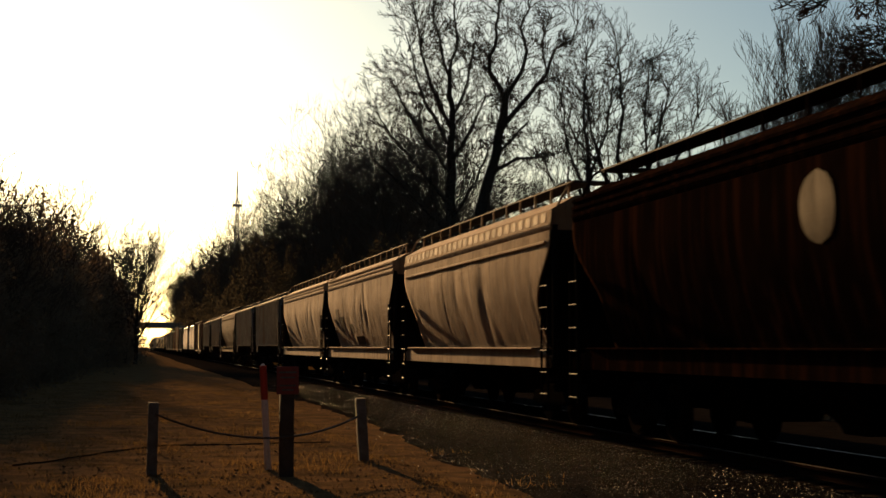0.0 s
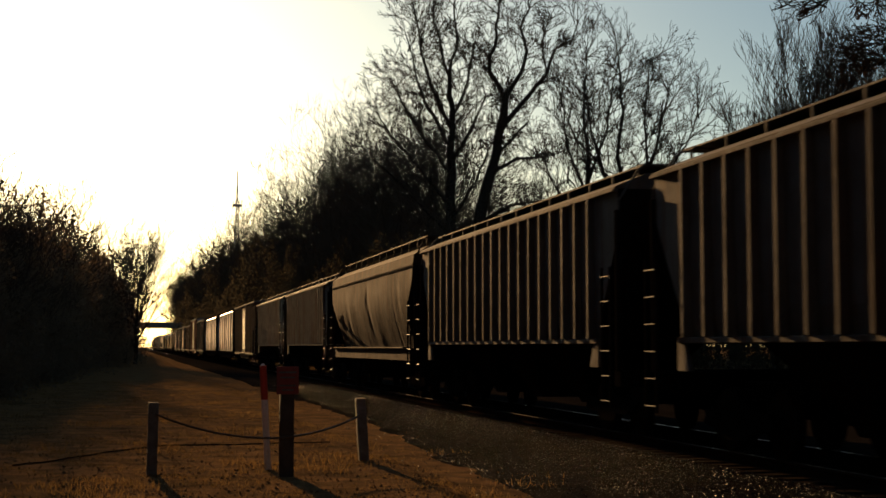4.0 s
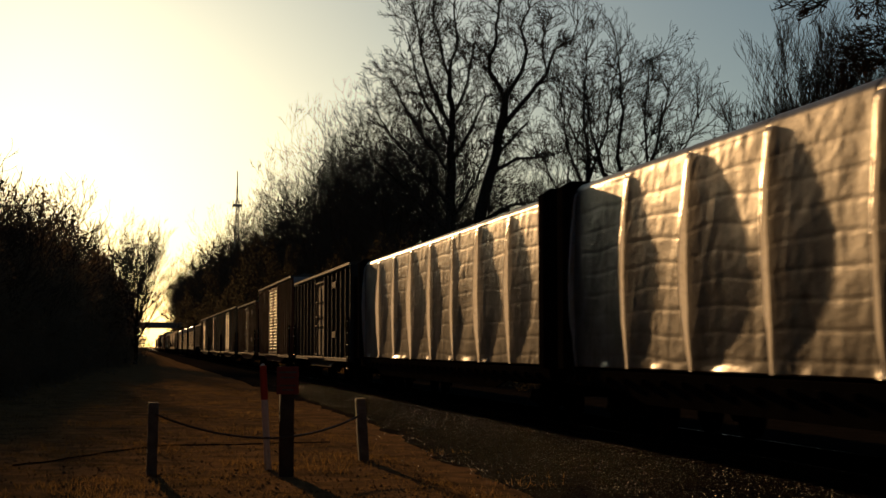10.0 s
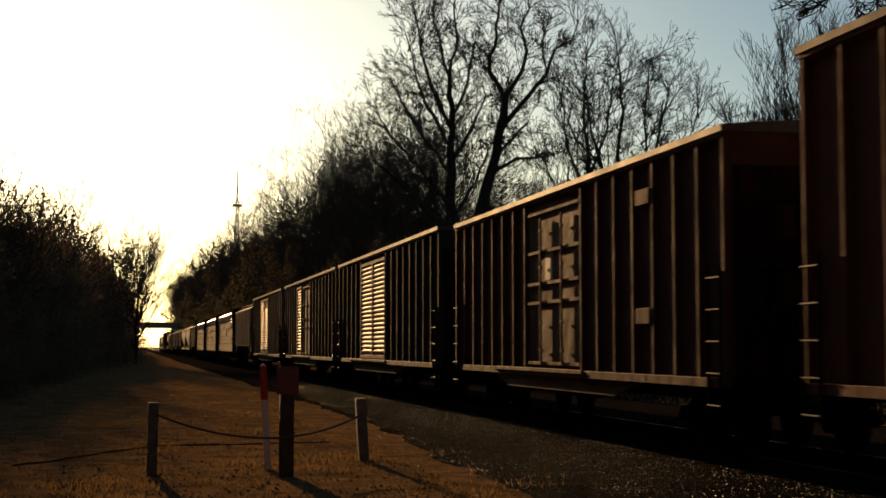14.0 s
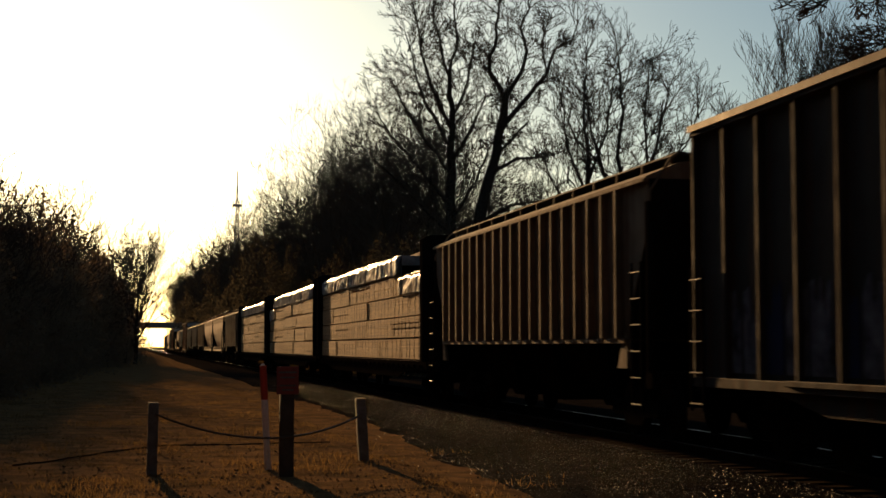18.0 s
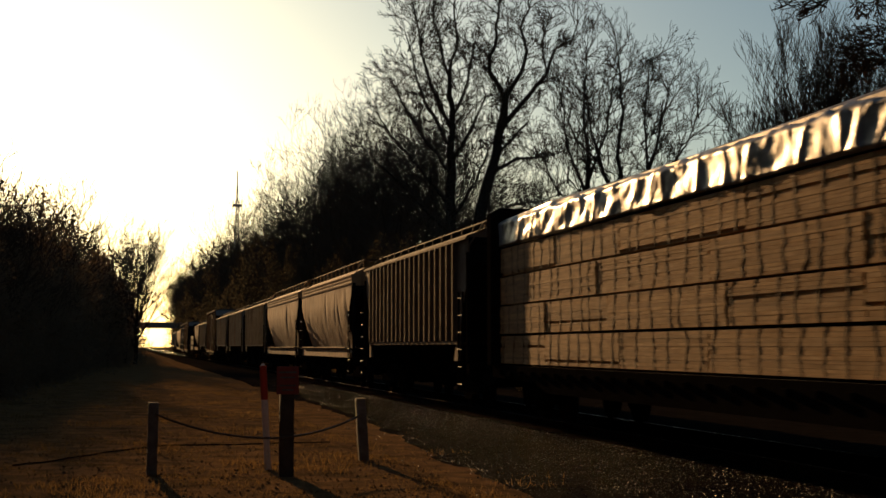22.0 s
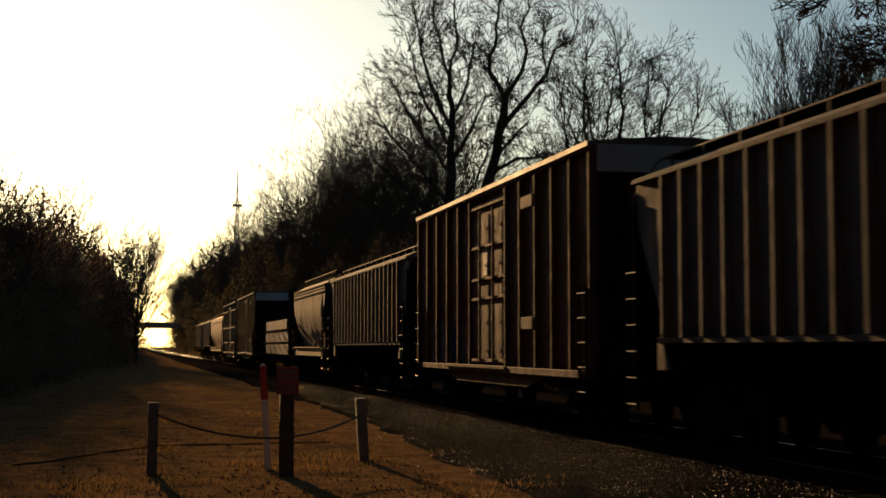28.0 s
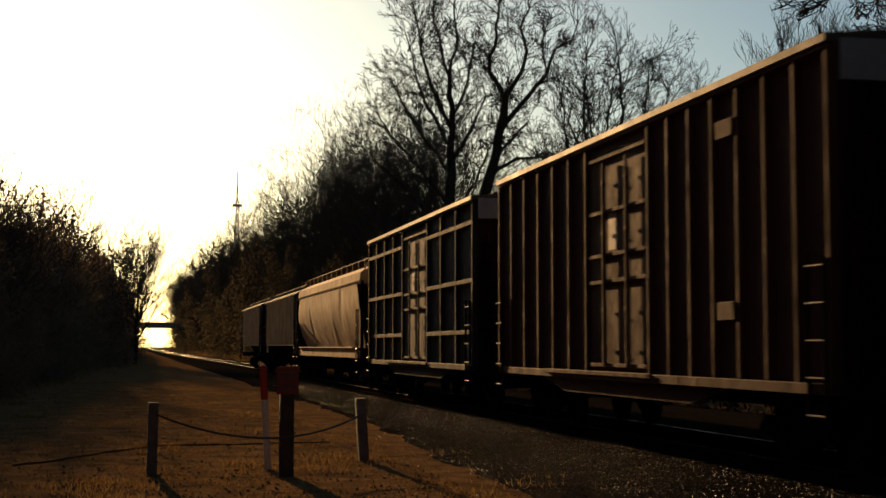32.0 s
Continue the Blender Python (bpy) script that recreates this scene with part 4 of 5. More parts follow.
def stones():
    rng = np.random.default_rng(3)
    n = 62000
    y = 11 + 55 * rng.random(n) ** 1.7
    x = 4.1 + 3.8 * rng.random(n) ** 0.8 - np.where(rng.random(n) < 0.12, np.abs(rng.normal(0, 0.5, n)), 0)
    near = np.array([bed_edge(float(v)) for v in y])
    inside = (TRACK_X - x < near + 0.1) | (rng.random(n) < 0.12)
    x, y = x[inside], y[inside]
    n = len(x)
    r = 0.005 + 0.008 * rng.random(n) ** 1.8
    base = np.array([(1, 0, 0), (-1, 0, 0), (0, 1, 0), (0, -1, 0), (0, 0, 1), (0, 0, -1)], float)
    tri = np.array([(0, 2, 4), (2, 1, 4), (1, 3, 4), (3, 0, 4), (2, 0, 5), (1, 2, 5), (3, 1, 5), (0, 3, 5)])
    v = base[None] * r[:, None, None] * rng.uniform(0.6, 1.3, (n, 6, 1)) + rng.normal(0, 0.25, (n, 6, 3)) * r[:, None, None]
    a = rng.random(n) * 6.28
    c, s = np.cos(a)[:, None], np.sin(a)[:, None]
    vx, vy = v[..., 0] * c - v[..., 1] * s, v[..., 0] * s + v[..., 1] * c
    d = np.abs(x - TRACK_X)
    z = np.where(d < 1.9, -0.16, -0.16 - (d - 1.9) * 0.075)
    z = np.where(TRACK_X - x < near[inside] + 0.1, z, np.array([ground_z(float(p), float(q)) for p, q in zip(x, y)]) - 0.01)
    pts = np.stack([vx + x[:, None], vy + y[:, None], v[..., 2] * 0.8 + z[:, None] + 0.02], -1).reshape(-1, 3)
    f = (tri[None] + (np.arange(n) * 6)[:, None, None]).reshape(-1, 3)
    me = bpy.data.meshes.new("ballast_stones")
    me.from_pydata(pts.tolist(), [], f.tolist())
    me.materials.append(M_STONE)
    ob = new("ballast_stones", me)
    tagged(ob, "loose grey crushed stones along the track", "gravel", kind="stuff")


stones()


def track():
    tr = new("railway_track")
    tagged(tr, "single railway track with worn shiny rails on ties", "track", kind="structure")
    for side in (-1, 1):
        prof = [(-0.037, 0), (0.037, 0), (0.037, -0.035), (0.01, -0.045), (0.01, -0.14), (0.07, -0.155), (0.07, -0.17), (-0.07, -0.17), (-0.07, -0.155), (-0.01, -0.14), (-0.01, -0.045), (-0.037, -0.035)]
        bm = bmesh.new()
        ends = [[bm.verts.new((TRACK_X + side * 0.755 + px, yy, pz)) for px, pz in prof] for yy in (-700, 1500)]
        for k in range(len(prof)):
            m = (k + 1) % len(prof)
            bm.faces.new((ends[0][k], ends[0][m], ends[1][m], ends[1][k]))
        bmesh.ops.recalc_face_normals(bm, faces=bm.faces[:])
        part("rail", bm, M_RUSTRAIL, tr)
        bm = bmesh.new()
        crown_ = [(-0.027, -0.003), (-0.02, 0.0), (-0.01, 0.0015), (0.01, 0.0015), (0.02, 0.0), (0.027, -0.003)]
        ends = [[bm.verts.new((TRACK_X + side * 0.755 + px, yy, pz + 0.004)) for px, pz in crown_] for yy in (-700, 1500)]
        for k in range(len(crown_) - 1):
            bm.faces.new((ends[0][k], ends[0][k + 1], ends[1][k + 1], ends[1][k]))
        bmesh.ops.recalc_face_normals(bm, faces=bm.faces[:])
        part("rail_head", bm, M_RAIL, tr, "polished running surface", smooth=True)
    for k in range(300):
        y = 60 + k * 0.54
        bx(tr, "tie", M_TIE, TRACK_X - 1.3, TRACK_X + 1.3, y - 0.115, y + 0.115, -0.31, -0.145)
    bm = bmesh.new()
    for k in range(110):
        y = 0.6 + k * 0.54
        add_box(bm, TRACK_X - 1.3, TRACK_X + 1.3, y - 0.115, y + 0.115, -0.31, -0.145)
    for k in range(300):
        y = 222 + k * 0.54
        add_box(bm, TRACK_X - 1.3, TRACK_X + 1.3, y - 0.115, y + 0.115, -0.31, -0.145)
    tagged(part("ties", bm, M_TIE, tr), kind="stuff")


track()

# ---------------------------------------------------------------- posts by the crossing
def timber_post(name, x, y, h, w, mat, label, lean=0.0):
    bm = bmesh.new()
    add_box(bm, -w / 2, w / 2, -w / 2, w / 2, -0.3, h)
    bmesh.ops.subdivide_edges(bm, edges=[e for e in bm.edges if abs(e.verts[0].co.z - e.verts[1].co.z) > 0.1], cuts=6)
    for v in bm.verts:
        v.co.x += 0.006 * noise.noise((v.co.z * 4, x, v.co.x * 9))
        v.co.y += 0.006 * noise.noise((v.co.z * 4, y, v.co.y * 9))
    bmesh.ops.bevel(bm, geom=[e for e in bm.edges if e.calc_face_angle(0) > 1.0], offset=0.012, segments=1, affect="EDGES")
    ob = put(name, mesh_of(bm, name), mat, None, (x, y, -0.26), rot=(0, lean, 0))
    return tagged(ob, label, "post")


timber_post("timber_post", 0.268, 20.5, 0.98, 0.145, M_POST, "grey weathered square timber post holding a slack cable", 1.0)
timber_post("timber_post", 3.45, 21.84, 0.97, 0.15, M_POST, "grey weathered square timber post holding a slack cable", -3.7)
SIGN = timber_post("sign_post", 2.07, 19.9, 1.16, 0.19, M_POST2, "dark creosoted timber post under a small red sign")
bx(SIGN, "sign_board", M_SIGN, -0.15, 0.15, -0.11, -0.095, 1.1, 1.48, label="faded red sign board")
for _k, (_w, _z) in enumerate(((0.24, 1.40), (0.2, 1.33), (0.22, 1.22), (0.16, 1.16))):
    bx(SIGN, "lettering_bar", M_POST, -_w / 2, _w / 2, -0.116, -0.111, _z - 0.012, _z + 0.012, 0)


def marker_post():
    m = new("cable_marker_post")
    m.location = (1.912, 20.92, -0.26)
    m.rotation_euler = (0, radians(-3.2), 0)
    cyl(m, "lower_tube", M_MARKW, 0.047, 1.29, "z", (0, 0, 0.345), 16)
    cyl(m, "upper_sleeve", M_RED, 0.051, 0.49, "z", (0, 0, 1.235), 16, "bright red sleeve")
    cyl(m, "cap", M_MARKW, 0.035, 0.03, "z", (0, 0, 1.495), 12, r2=0.015)
    return tagged(m, "slim white plastic cable marker post with a red top", "marker post")


marker_post()


def cable():
    """A slack cable from post to post, in two sagging spans."""
    pts = []
    for a, b, sag, n in (((0.31, 20.41, 0.56), (2.0, 19.8, 0.25), 0.10, 14), ((2.16, 19.8, 0.27), (3.39, 21.75, 0.46), 0.05, 12)):
        for k in range(n + 1):
            q = k / n
            pts.append(Vector(a).lerp(Vector(b), q) - Vector((0, 0, 4 * sag * q * (1 - q))))
    segs = [(a, b, 0.016, 0.016, 1) for a, b in zip(pts[:-1], pts[1:])]
    ob = put("slack_cable", tubes(segs, "slack_cable", 6), M_ROPE)
    tagged(ob, "slack brown cable strung between the posts", "cable")


# ---------------------------------------------------------------- trees
def grow(seed, height, r0, levels, first=0.3, spread=0.55, kids=(7, 6, 5, 4), up=0.15, wander=0.18, shrink=0.62, minr=0.006):
    """Branch segments (start, end, radius, radius, level) of one leafless tree."""
    rng = random.Random(seed)
    out = []

    def limb(p, d, length, r, lev):
        n = 7 if lev == 0 else (5 if lev == 1 else 3)
        q = Vector(p)
        dirn = Vector(d).normalized()
        nodes = []
        for k in range(n):
            dirn = (dirn + Vector((rng.uniform(-1, 1), rng.uniform(-1, 1), rng.uniform(-0.6, 1))) * wander + Vector((0, 0, up * 0.18 * lev))).normalized()
            e = q + dirn * length / n
            ra, rb = r * (1 - 0.75 * k / n), r * (1 - 0.75 * (k + 1) / n)
            out.append((q.copy(), e.copy(), max(ra, minr), max(rb, minr), lev))
            nodes.append((e.copy(), dirn.copy(), rb, (k + 1) / n))
            q = e
        if lev >= levels:
            return
        for c in range(kids[lev]):
            f = first + (1 - first) * (c + rng.random()) / kids[lev] if lev == 0 else 0.2 + 0.8 * (c + rng.random()) / kids[lev]
            e, dd, rb, _ = nodes[min(n - 1, int(f * n))]
            az = rng.uniform(0, 6.283)
            side = Vector((math.cos(az), math.sin(az), 0))
            side = (side - dd * side.dot(dd))
            if side.length < 0.05:
                continue
            nd = (dd * (1 - spread) + side.normalized() * spread + Vector((0, 0, up))).normalized()
            limb(e, nd, length * shrink * rng.uniform(0.65, 1.1) * (1.15 - 0.45 * f), max(rb * 0.75, minr), lev + 1)

    limb((0, 0, -0.3), (0, 0, 1), height * 0.72, r0, 0)
    return out


def tree(kind, segs, label, trunk_mat=None, twig_mat=None):
    root = new(kind)
    put("trunk", tubes([s for s in segs if s[4] == 0], "trunk", 5), trunk_mat or M_BARK, root)
    put("crown", tubes([s for s in segs if s[4] > 0], "crown", 4), twig_mat or M_TWIG, root)
    return tagged(root, label, "tree")


cable()
BARE = "tall leafless deciduous tree with fine twigs"
V = [tree("bare_tree", grow(s_, h, r, 4, first=fi, spread=sp, kids=k, up=u, minr=0.013), BARE)
     for s_, h, r, fi, sp, k, u in ((1, 23, 0.26, 0.25, 0.58, (9, 6, 4, 3), 0.16), (2, 21, 0.2, 0.15, 0.52, (10, 6, 4, 3), 0.2),
                                    (3, 24, 0.28, 0.3, 0.58, (9, 6, 4, 3), 0.14), (4, 20, 0.18, 0.1, 0.6, (10, 6, 4, 3), 0.14))]
VF = [tree("bare_tree", grow(s_, 22, 0.25, 3, first=0.15, spread=0.55, kids=(10, 7, 6), up=0.16, minr=0.024), BARE) for s_ in (5, 6)]


def leaf_cloud(name, n, rx, ry, z0, z1, size, seed, taper=0.5, shell=0.55):
    """Small leaves strewn through an uneven rounded volume."""
    rng = np.random.default_rng(seed)
    h = rng.random(n) ** 0.9
    a = rng.random(n) * 6.283
    r = np.sqrt(shell ** 2 + (1 - shell ** 2) * rng.random(n)) * (1 - taper * h ** 2.2)
    lump = 1 + 0.28 * np.sin(a * 3 + h * 7 + seed) + 0.18 * np.sin(a * 7 - h * 13)
    c = np.stack([np.cos(a) * r * rx * lump, np.sin(a) * r * ry * lump, z0 + (z1 - z0) * h * (0.86 + 0.14 * np.sin(a * 4 + seed))], -1)
    u = rng.normal(size=(n, 3))
    w = rng.normal(size=(n, 3))
    u *= (size * rng.uniform(0.5, 1.3, (n, 1))) / np.linalg.norm(u, axis=1)[:, None]
    w *= (size * 0.6) / np.linalg.norm(w, axis=1)[:, None]
    pts = np.stack([c - u, c + w, c + u, c - w], 1).reshape(-1, 3)
    f = np.arange(n * 4).reshape(-1, 4)
    me = bpy.data.meshes.new(name)
    me.from_pydata(pts.tolist(), [], f.tolist())
    return me


def thicket(seed, h, r, n, leaf, mat, label, kids=(12, 6, 4)):
    ob = tree("thicket_shrub", grow(seed, h, 0.06, 3, first=0.05, spread=0.5, kids=kids, wander=0.25, minr=0.011), label)
    put("foliage", leaf_cloud("foliage", n, r, r, 0.0, h * 0.86, leaf, seed), mat, ob)
    ob["category"] = "shrub"
    return ob


TH2 = "dense dark winter brush with fine twigs and few leaves"
TH = "dense brown thicket shrub with dry leaves and bare twigs"
W = [thicket(11, 7.5, 2.4, 9500, 0.075, M_SHRUB, TH), thicket(12, 8.5, 2.6, 10500, 0.075, M_SHRUB, TH), thicket(13, 6.5, 2.2, 9000, 0.075, M_SHRUB, TH)]
WF = [thicket(14, 8.0, 2.6, 6500, 0.11, M_SHRUB, TH, kids=(9, 5, 3)), thicket(15, 8.5, 2.8, 6500, 0.11, M_SHRUB, TH, kids=(9, 5, 3))]
WR = [thicket(16, 7.5, 2.4, 9500, 0.075, M_BRUSH, TH2), thicket(17, 8.5, 2.6, 10500, 0.075, M_BRUSH, TH2), thicket(18, 6.5, 2.2, 9000, 0.075, M_BRUSH, TH2)]
WRF = [thicket(19, 8.0, 2.6, 6500, 0.11, M_BRUSH, TH2, kids=(9, 5, 3)), thicket(20, 8.5, 2.8, 6500, 0.11, M_BRUSH, TH2, kids=(9, 5, 3))]
FAN = [tree("bare_tree", grow(s_, 12, 0.2, 4, first=0.05, spread=0.45, kids=(14, 8, 6, 5), up=0.24, wander=0.09, minr=0.0072), "leafless tree with a fan of upright stems") for s_ in (21, 22)]
IVY = thicket(31, 9.0, 3.2, 9000, 0.16, M_EVERG, "dark ivy-clad evergreen tree with dense foliage")
IVY["category"] = "tree"
PLACED = set()


def crown_height(src):
    return max(v.co.z for c in src.children for v in c.data.vertices)


FAN_UNIT = 16.5 / np.mean([crown_height(f) for f in FAN])      # the scales below are for a tree of 16.5 m


def plant(src, x, y, scale=1.0, rz=0.0, sz=None, label="", lean=0.0):
    m = Matrix.Translation((x, y, -0.3)) @ Matrix.Rotation(radians(lean), 4, "Y") @ Matrix.Rotation(radians(rz), 4, "Z") @ Matrix.Diagonal((scale, scale, sz or scale, 1))
    if src.name not in PLACED:
        PLACED.add(src.name)
        src.matrix_basis = m
        ob = src
    else:
        keep = src.matrix_basis.copy()
        src.matrix_basis = Matrix.Identity(4)
        ob = copy_thing(src, m)
        src.matrix_basis = keep
    if label:
        ob["label"] = label
    return ob


def limbs_tree(limbs, seed, label, reach=1.0, sway=0.1):
    """A tree whose main limbs are given as runs of (x, height, radius); twigs grow from them."""
    rng = random.Random(seed)
    segs = []
    for which, (lev, run_) in enumerate(limbs):
        prev = None
        depth = rng.uniform(-0.5, 0.5)
        for k, (x, z, r) in enumerate(run_):
            p = Vector((x, depth * k * 0.35 if lev else 0.0, z))
            if prev:
                a, ra = prev
                n = max(2, int((p - a).length / 0.7))
                last = a
                for j in range(n):
                    q = a.lerp(p, (j + 1) / n) + Vector((rng.uniform(-sway, sway), rng.uniform(-sway, sway), rng.uniform(-0.06, 0.06))) * (0 if j == n - 1 else 1)
                    segs.append((last, q, ra + (r - ra) * j / n, ra + (r - ra) * (j + 1) / n, 0 if lev == 0 else 10 + which))
                    if (lev or z > 12) and r < 0.3:
                        for _ in range(rng.choice((2, 2, 3))):
                            d = (q - last).normalized()
                            side = Vector((rng.uniform(-1, 1), rng.uniform(-1, 1), rng.uniform(-0.3, 0.8) + (0.25 if sway < 0.1 else 0)))
                            ln = rng.uniform(1.0, 2.8) * reach
                            sub = grow(rng.random(), ln / 0.72, 0.035, 3, first=0.15, spread=0.5, kids=(6, 4, 2), wander=0.28 if sway == 0.1 else 0.18, minr=0.012 if sway == 0.1 else 0.008)
                            rot = Vector((0, 0, 1)).rotation_difference((d * 0.5 + side.normalized() * 0.8).normalized()).to_matrix()
                            for sa, sb, r1, r2, lv in sub:
                                segs.append((rot @ sa + q, rot @ sb + q, r1, r2, 2))
                    last = q
            prev = (p, r)
    root = new("bare_tree")
    put("trunk", tubes([s_ for s_ in segs if s_[4] == 0], "trunk", 6), M_BARK, root)
    for k in range(1, len(limbs)):
        put("limb", tubes([s_ for s_ in segs if s_[4] == 10 + k], "limb", 5), M_BARK, root)
    put("crown", tubes([s_ for s_ in segs if s_[4] == 2], "crown", 4), M_TWIG, root)
    return tagged(root, label, "tree")


TOPS = {src_.name: crown_height(src_) for src_ in V + VF}


def woods():
    rng = random.Random(5)
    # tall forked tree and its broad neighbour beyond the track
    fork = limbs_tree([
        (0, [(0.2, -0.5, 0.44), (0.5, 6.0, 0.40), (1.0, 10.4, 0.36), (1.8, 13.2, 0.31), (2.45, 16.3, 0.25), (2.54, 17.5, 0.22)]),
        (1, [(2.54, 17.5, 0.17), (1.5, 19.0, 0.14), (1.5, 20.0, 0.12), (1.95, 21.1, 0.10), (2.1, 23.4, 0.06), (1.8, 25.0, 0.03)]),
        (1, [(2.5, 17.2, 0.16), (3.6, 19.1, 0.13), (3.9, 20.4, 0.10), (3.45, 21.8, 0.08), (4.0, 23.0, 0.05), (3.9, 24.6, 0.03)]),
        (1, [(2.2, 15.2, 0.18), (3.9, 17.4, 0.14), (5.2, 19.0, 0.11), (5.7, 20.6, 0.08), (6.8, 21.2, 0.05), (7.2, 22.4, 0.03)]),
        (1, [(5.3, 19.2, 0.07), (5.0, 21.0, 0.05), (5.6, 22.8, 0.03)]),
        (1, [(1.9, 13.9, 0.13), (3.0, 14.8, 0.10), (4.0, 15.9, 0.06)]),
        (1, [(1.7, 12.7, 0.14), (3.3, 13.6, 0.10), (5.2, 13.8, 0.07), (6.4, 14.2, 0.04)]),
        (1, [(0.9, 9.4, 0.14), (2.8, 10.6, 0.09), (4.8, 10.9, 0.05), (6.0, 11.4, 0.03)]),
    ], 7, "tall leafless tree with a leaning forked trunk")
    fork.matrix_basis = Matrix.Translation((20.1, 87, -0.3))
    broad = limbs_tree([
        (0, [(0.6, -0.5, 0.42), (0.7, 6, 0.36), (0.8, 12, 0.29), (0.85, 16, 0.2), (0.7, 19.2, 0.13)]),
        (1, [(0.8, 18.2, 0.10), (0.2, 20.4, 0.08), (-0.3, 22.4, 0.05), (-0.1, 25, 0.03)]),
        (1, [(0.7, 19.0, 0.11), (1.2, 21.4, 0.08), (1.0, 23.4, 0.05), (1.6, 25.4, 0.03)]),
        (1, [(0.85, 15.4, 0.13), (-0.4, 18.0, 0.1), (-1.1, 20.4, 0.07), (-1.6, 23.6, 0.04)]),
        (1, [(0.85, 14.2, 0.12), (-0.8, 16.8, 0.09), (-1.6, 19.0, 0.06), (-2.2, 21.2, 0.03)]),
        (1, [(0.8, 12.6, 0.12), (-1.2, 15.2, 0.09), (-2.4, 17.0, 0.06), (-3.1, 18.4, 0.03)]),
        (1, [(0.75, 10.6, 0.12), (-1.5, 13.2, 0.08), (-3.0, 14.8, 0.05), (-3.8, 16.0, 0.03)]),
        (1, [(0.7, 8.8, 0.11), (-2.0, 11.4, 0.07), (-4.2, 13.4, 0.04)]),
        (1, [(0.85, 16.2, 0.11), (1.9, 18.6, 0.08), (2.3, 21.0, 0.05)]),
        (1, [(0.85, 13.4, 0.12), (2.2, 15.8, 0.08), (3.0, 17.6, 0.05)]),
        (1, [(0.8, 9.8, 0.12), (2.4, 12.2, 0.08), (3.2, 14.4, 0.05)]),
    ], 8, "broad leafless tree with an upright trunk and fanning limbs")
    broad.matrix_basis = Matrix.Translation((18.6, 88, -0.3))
    # overhanging boughs of a tree that stands further back along the track
    over = limbs_tree([
        (0, [(0, -0.5, 0.4), (-0.2, 5, 0.34), (-0.3, 9.0, 0.26), (-0.2, 12.5, 0.14)]),
        (1, [(-0.3, 8.4, 0.14), (-1.6, 9.6, 0.1), (-2.8, 9.9, 0.08), (-4.0, 9.7, 0.05), (-5.0, 9.3, 0.02)]),
        (1, [(-0.3, 9.4, 0.12), (-1.7, 10.6, 0.09), (-3.3, 10.8, 0.06), (-4.6, 10.7, 0.03)]),
        (1, [(-0.3, 10.4, 0.1), (-1.8, 11.8, 0.07), (-3.6, 12.2, 0.04)]),
        (1, [(-0.2, 7.4, 0.09), (-1.4, 8.2, 0.07), (-2.8, 8.3, 0.05), (-3.9, 7.9, 0.03)]),
        (1, [(-1.6, 9.6, 0.07), (-2.4, 8.8, 0.05), (-3.2, 8.6, 0.03)]),
    ], 9, "leafless tree whose boughs hang over the track", 0.5)
    over.matrix_basis = Matrix.Translation((19.5, 29.0, -0.3))
    vase = limbs_tree([
        (0, [(0.1, -0.5, 0.26), (0.05, 4.0, 0.22), (0.0, 6.4, 0.19), (0.0, 7.3, 0.15)]),
        (1, [(0.0, 7.2, 0.12), (-0.5, 8.0, 0.10), (-1.0, 9.0, 0.085), (-1.5, 10.8, 0.05), (-1.8, 12.8, 0.02)]),
        (1, [(-0.1, 7.4, 0.11), (-0.4, 9.8, 0.085), (-0.1, 11.6, 0.06), (-0.3, 14.1, 0.02)]),
        (1, [(0.0, 7.2, 0.12), (0.85, 9.0, 0.09), (1.4, 10.4, 0.06), (1.9, 12.6, 0.02)]),
        (1, [(0.9, 9.1, 0.06), (0.85, 11.2, 0.045), (1.15, 13.9, 0.015)]),
        (1, [(-1.1, 9.3, 0.05), (-2.2, 10.4, 0.035), (-2.8, 12.0, 0.015)]),
        (1, [(0.3, 7.7, 0.06), (1.7, 9.0, 0.045), (2.6, 10.4, 0.03), (3.0, 11.6, 0.015)]),
        (1, [(0.0, 6.2, 0.06), (-1.4, 7.4, 0.04), (-2.6, 8.8, 0.02)]),
        (1, [(0.05, 5.6, 0.05), (1.5, 6.6, 0.035), (2.7, 8.2, 0.015)]),
    ], 14, "leafless tree that opens into a rounded vase of limbs", 0.85, 0.05)
    vase.matrix_basis = Matrix.Translation((20.1, 57, -0.3))
    twin = limbs_tree([
        (0, [(0.0, -0.5, 0.2), (-0.1, 5.0, 0.17), (-0.3, 8.0, 0.14), (-0.2, 10.0, 0.10)]),
        (1, [(-0.2, 9.8, 0.08), (-0.4, 12.0, 0.05), (-0.2, 14.6, 0.015)]),
        (1, [(-0.3, 8.2, 0.08), (-1.2, 10.4, 0.05), (-1.6, 12.8, 0.015)]),
        (1, [(-0.25, 8.9, 0.07), (0.6, 11.2, 0.045), (0.9, 13.6, 0.015)]),
        (1, [(-0.2, 7.2, 0.06), (-1.6, 8.6, 0.04), (-2.2, 10.0, 0.015)]),
    ], 15, "slim leafless tree beside the track", 0.8, 0.05)
    twin.matrix_basis = Matrix.Translation((19.6, 60, -0.3))
    plant(FAN[1], 18.2, 62, 0.62 * FAN_UNIT, 70, lean=-1)
    plant(FAN[0], 22.6, 58, 0.55 * FAN_UNIT, 140)
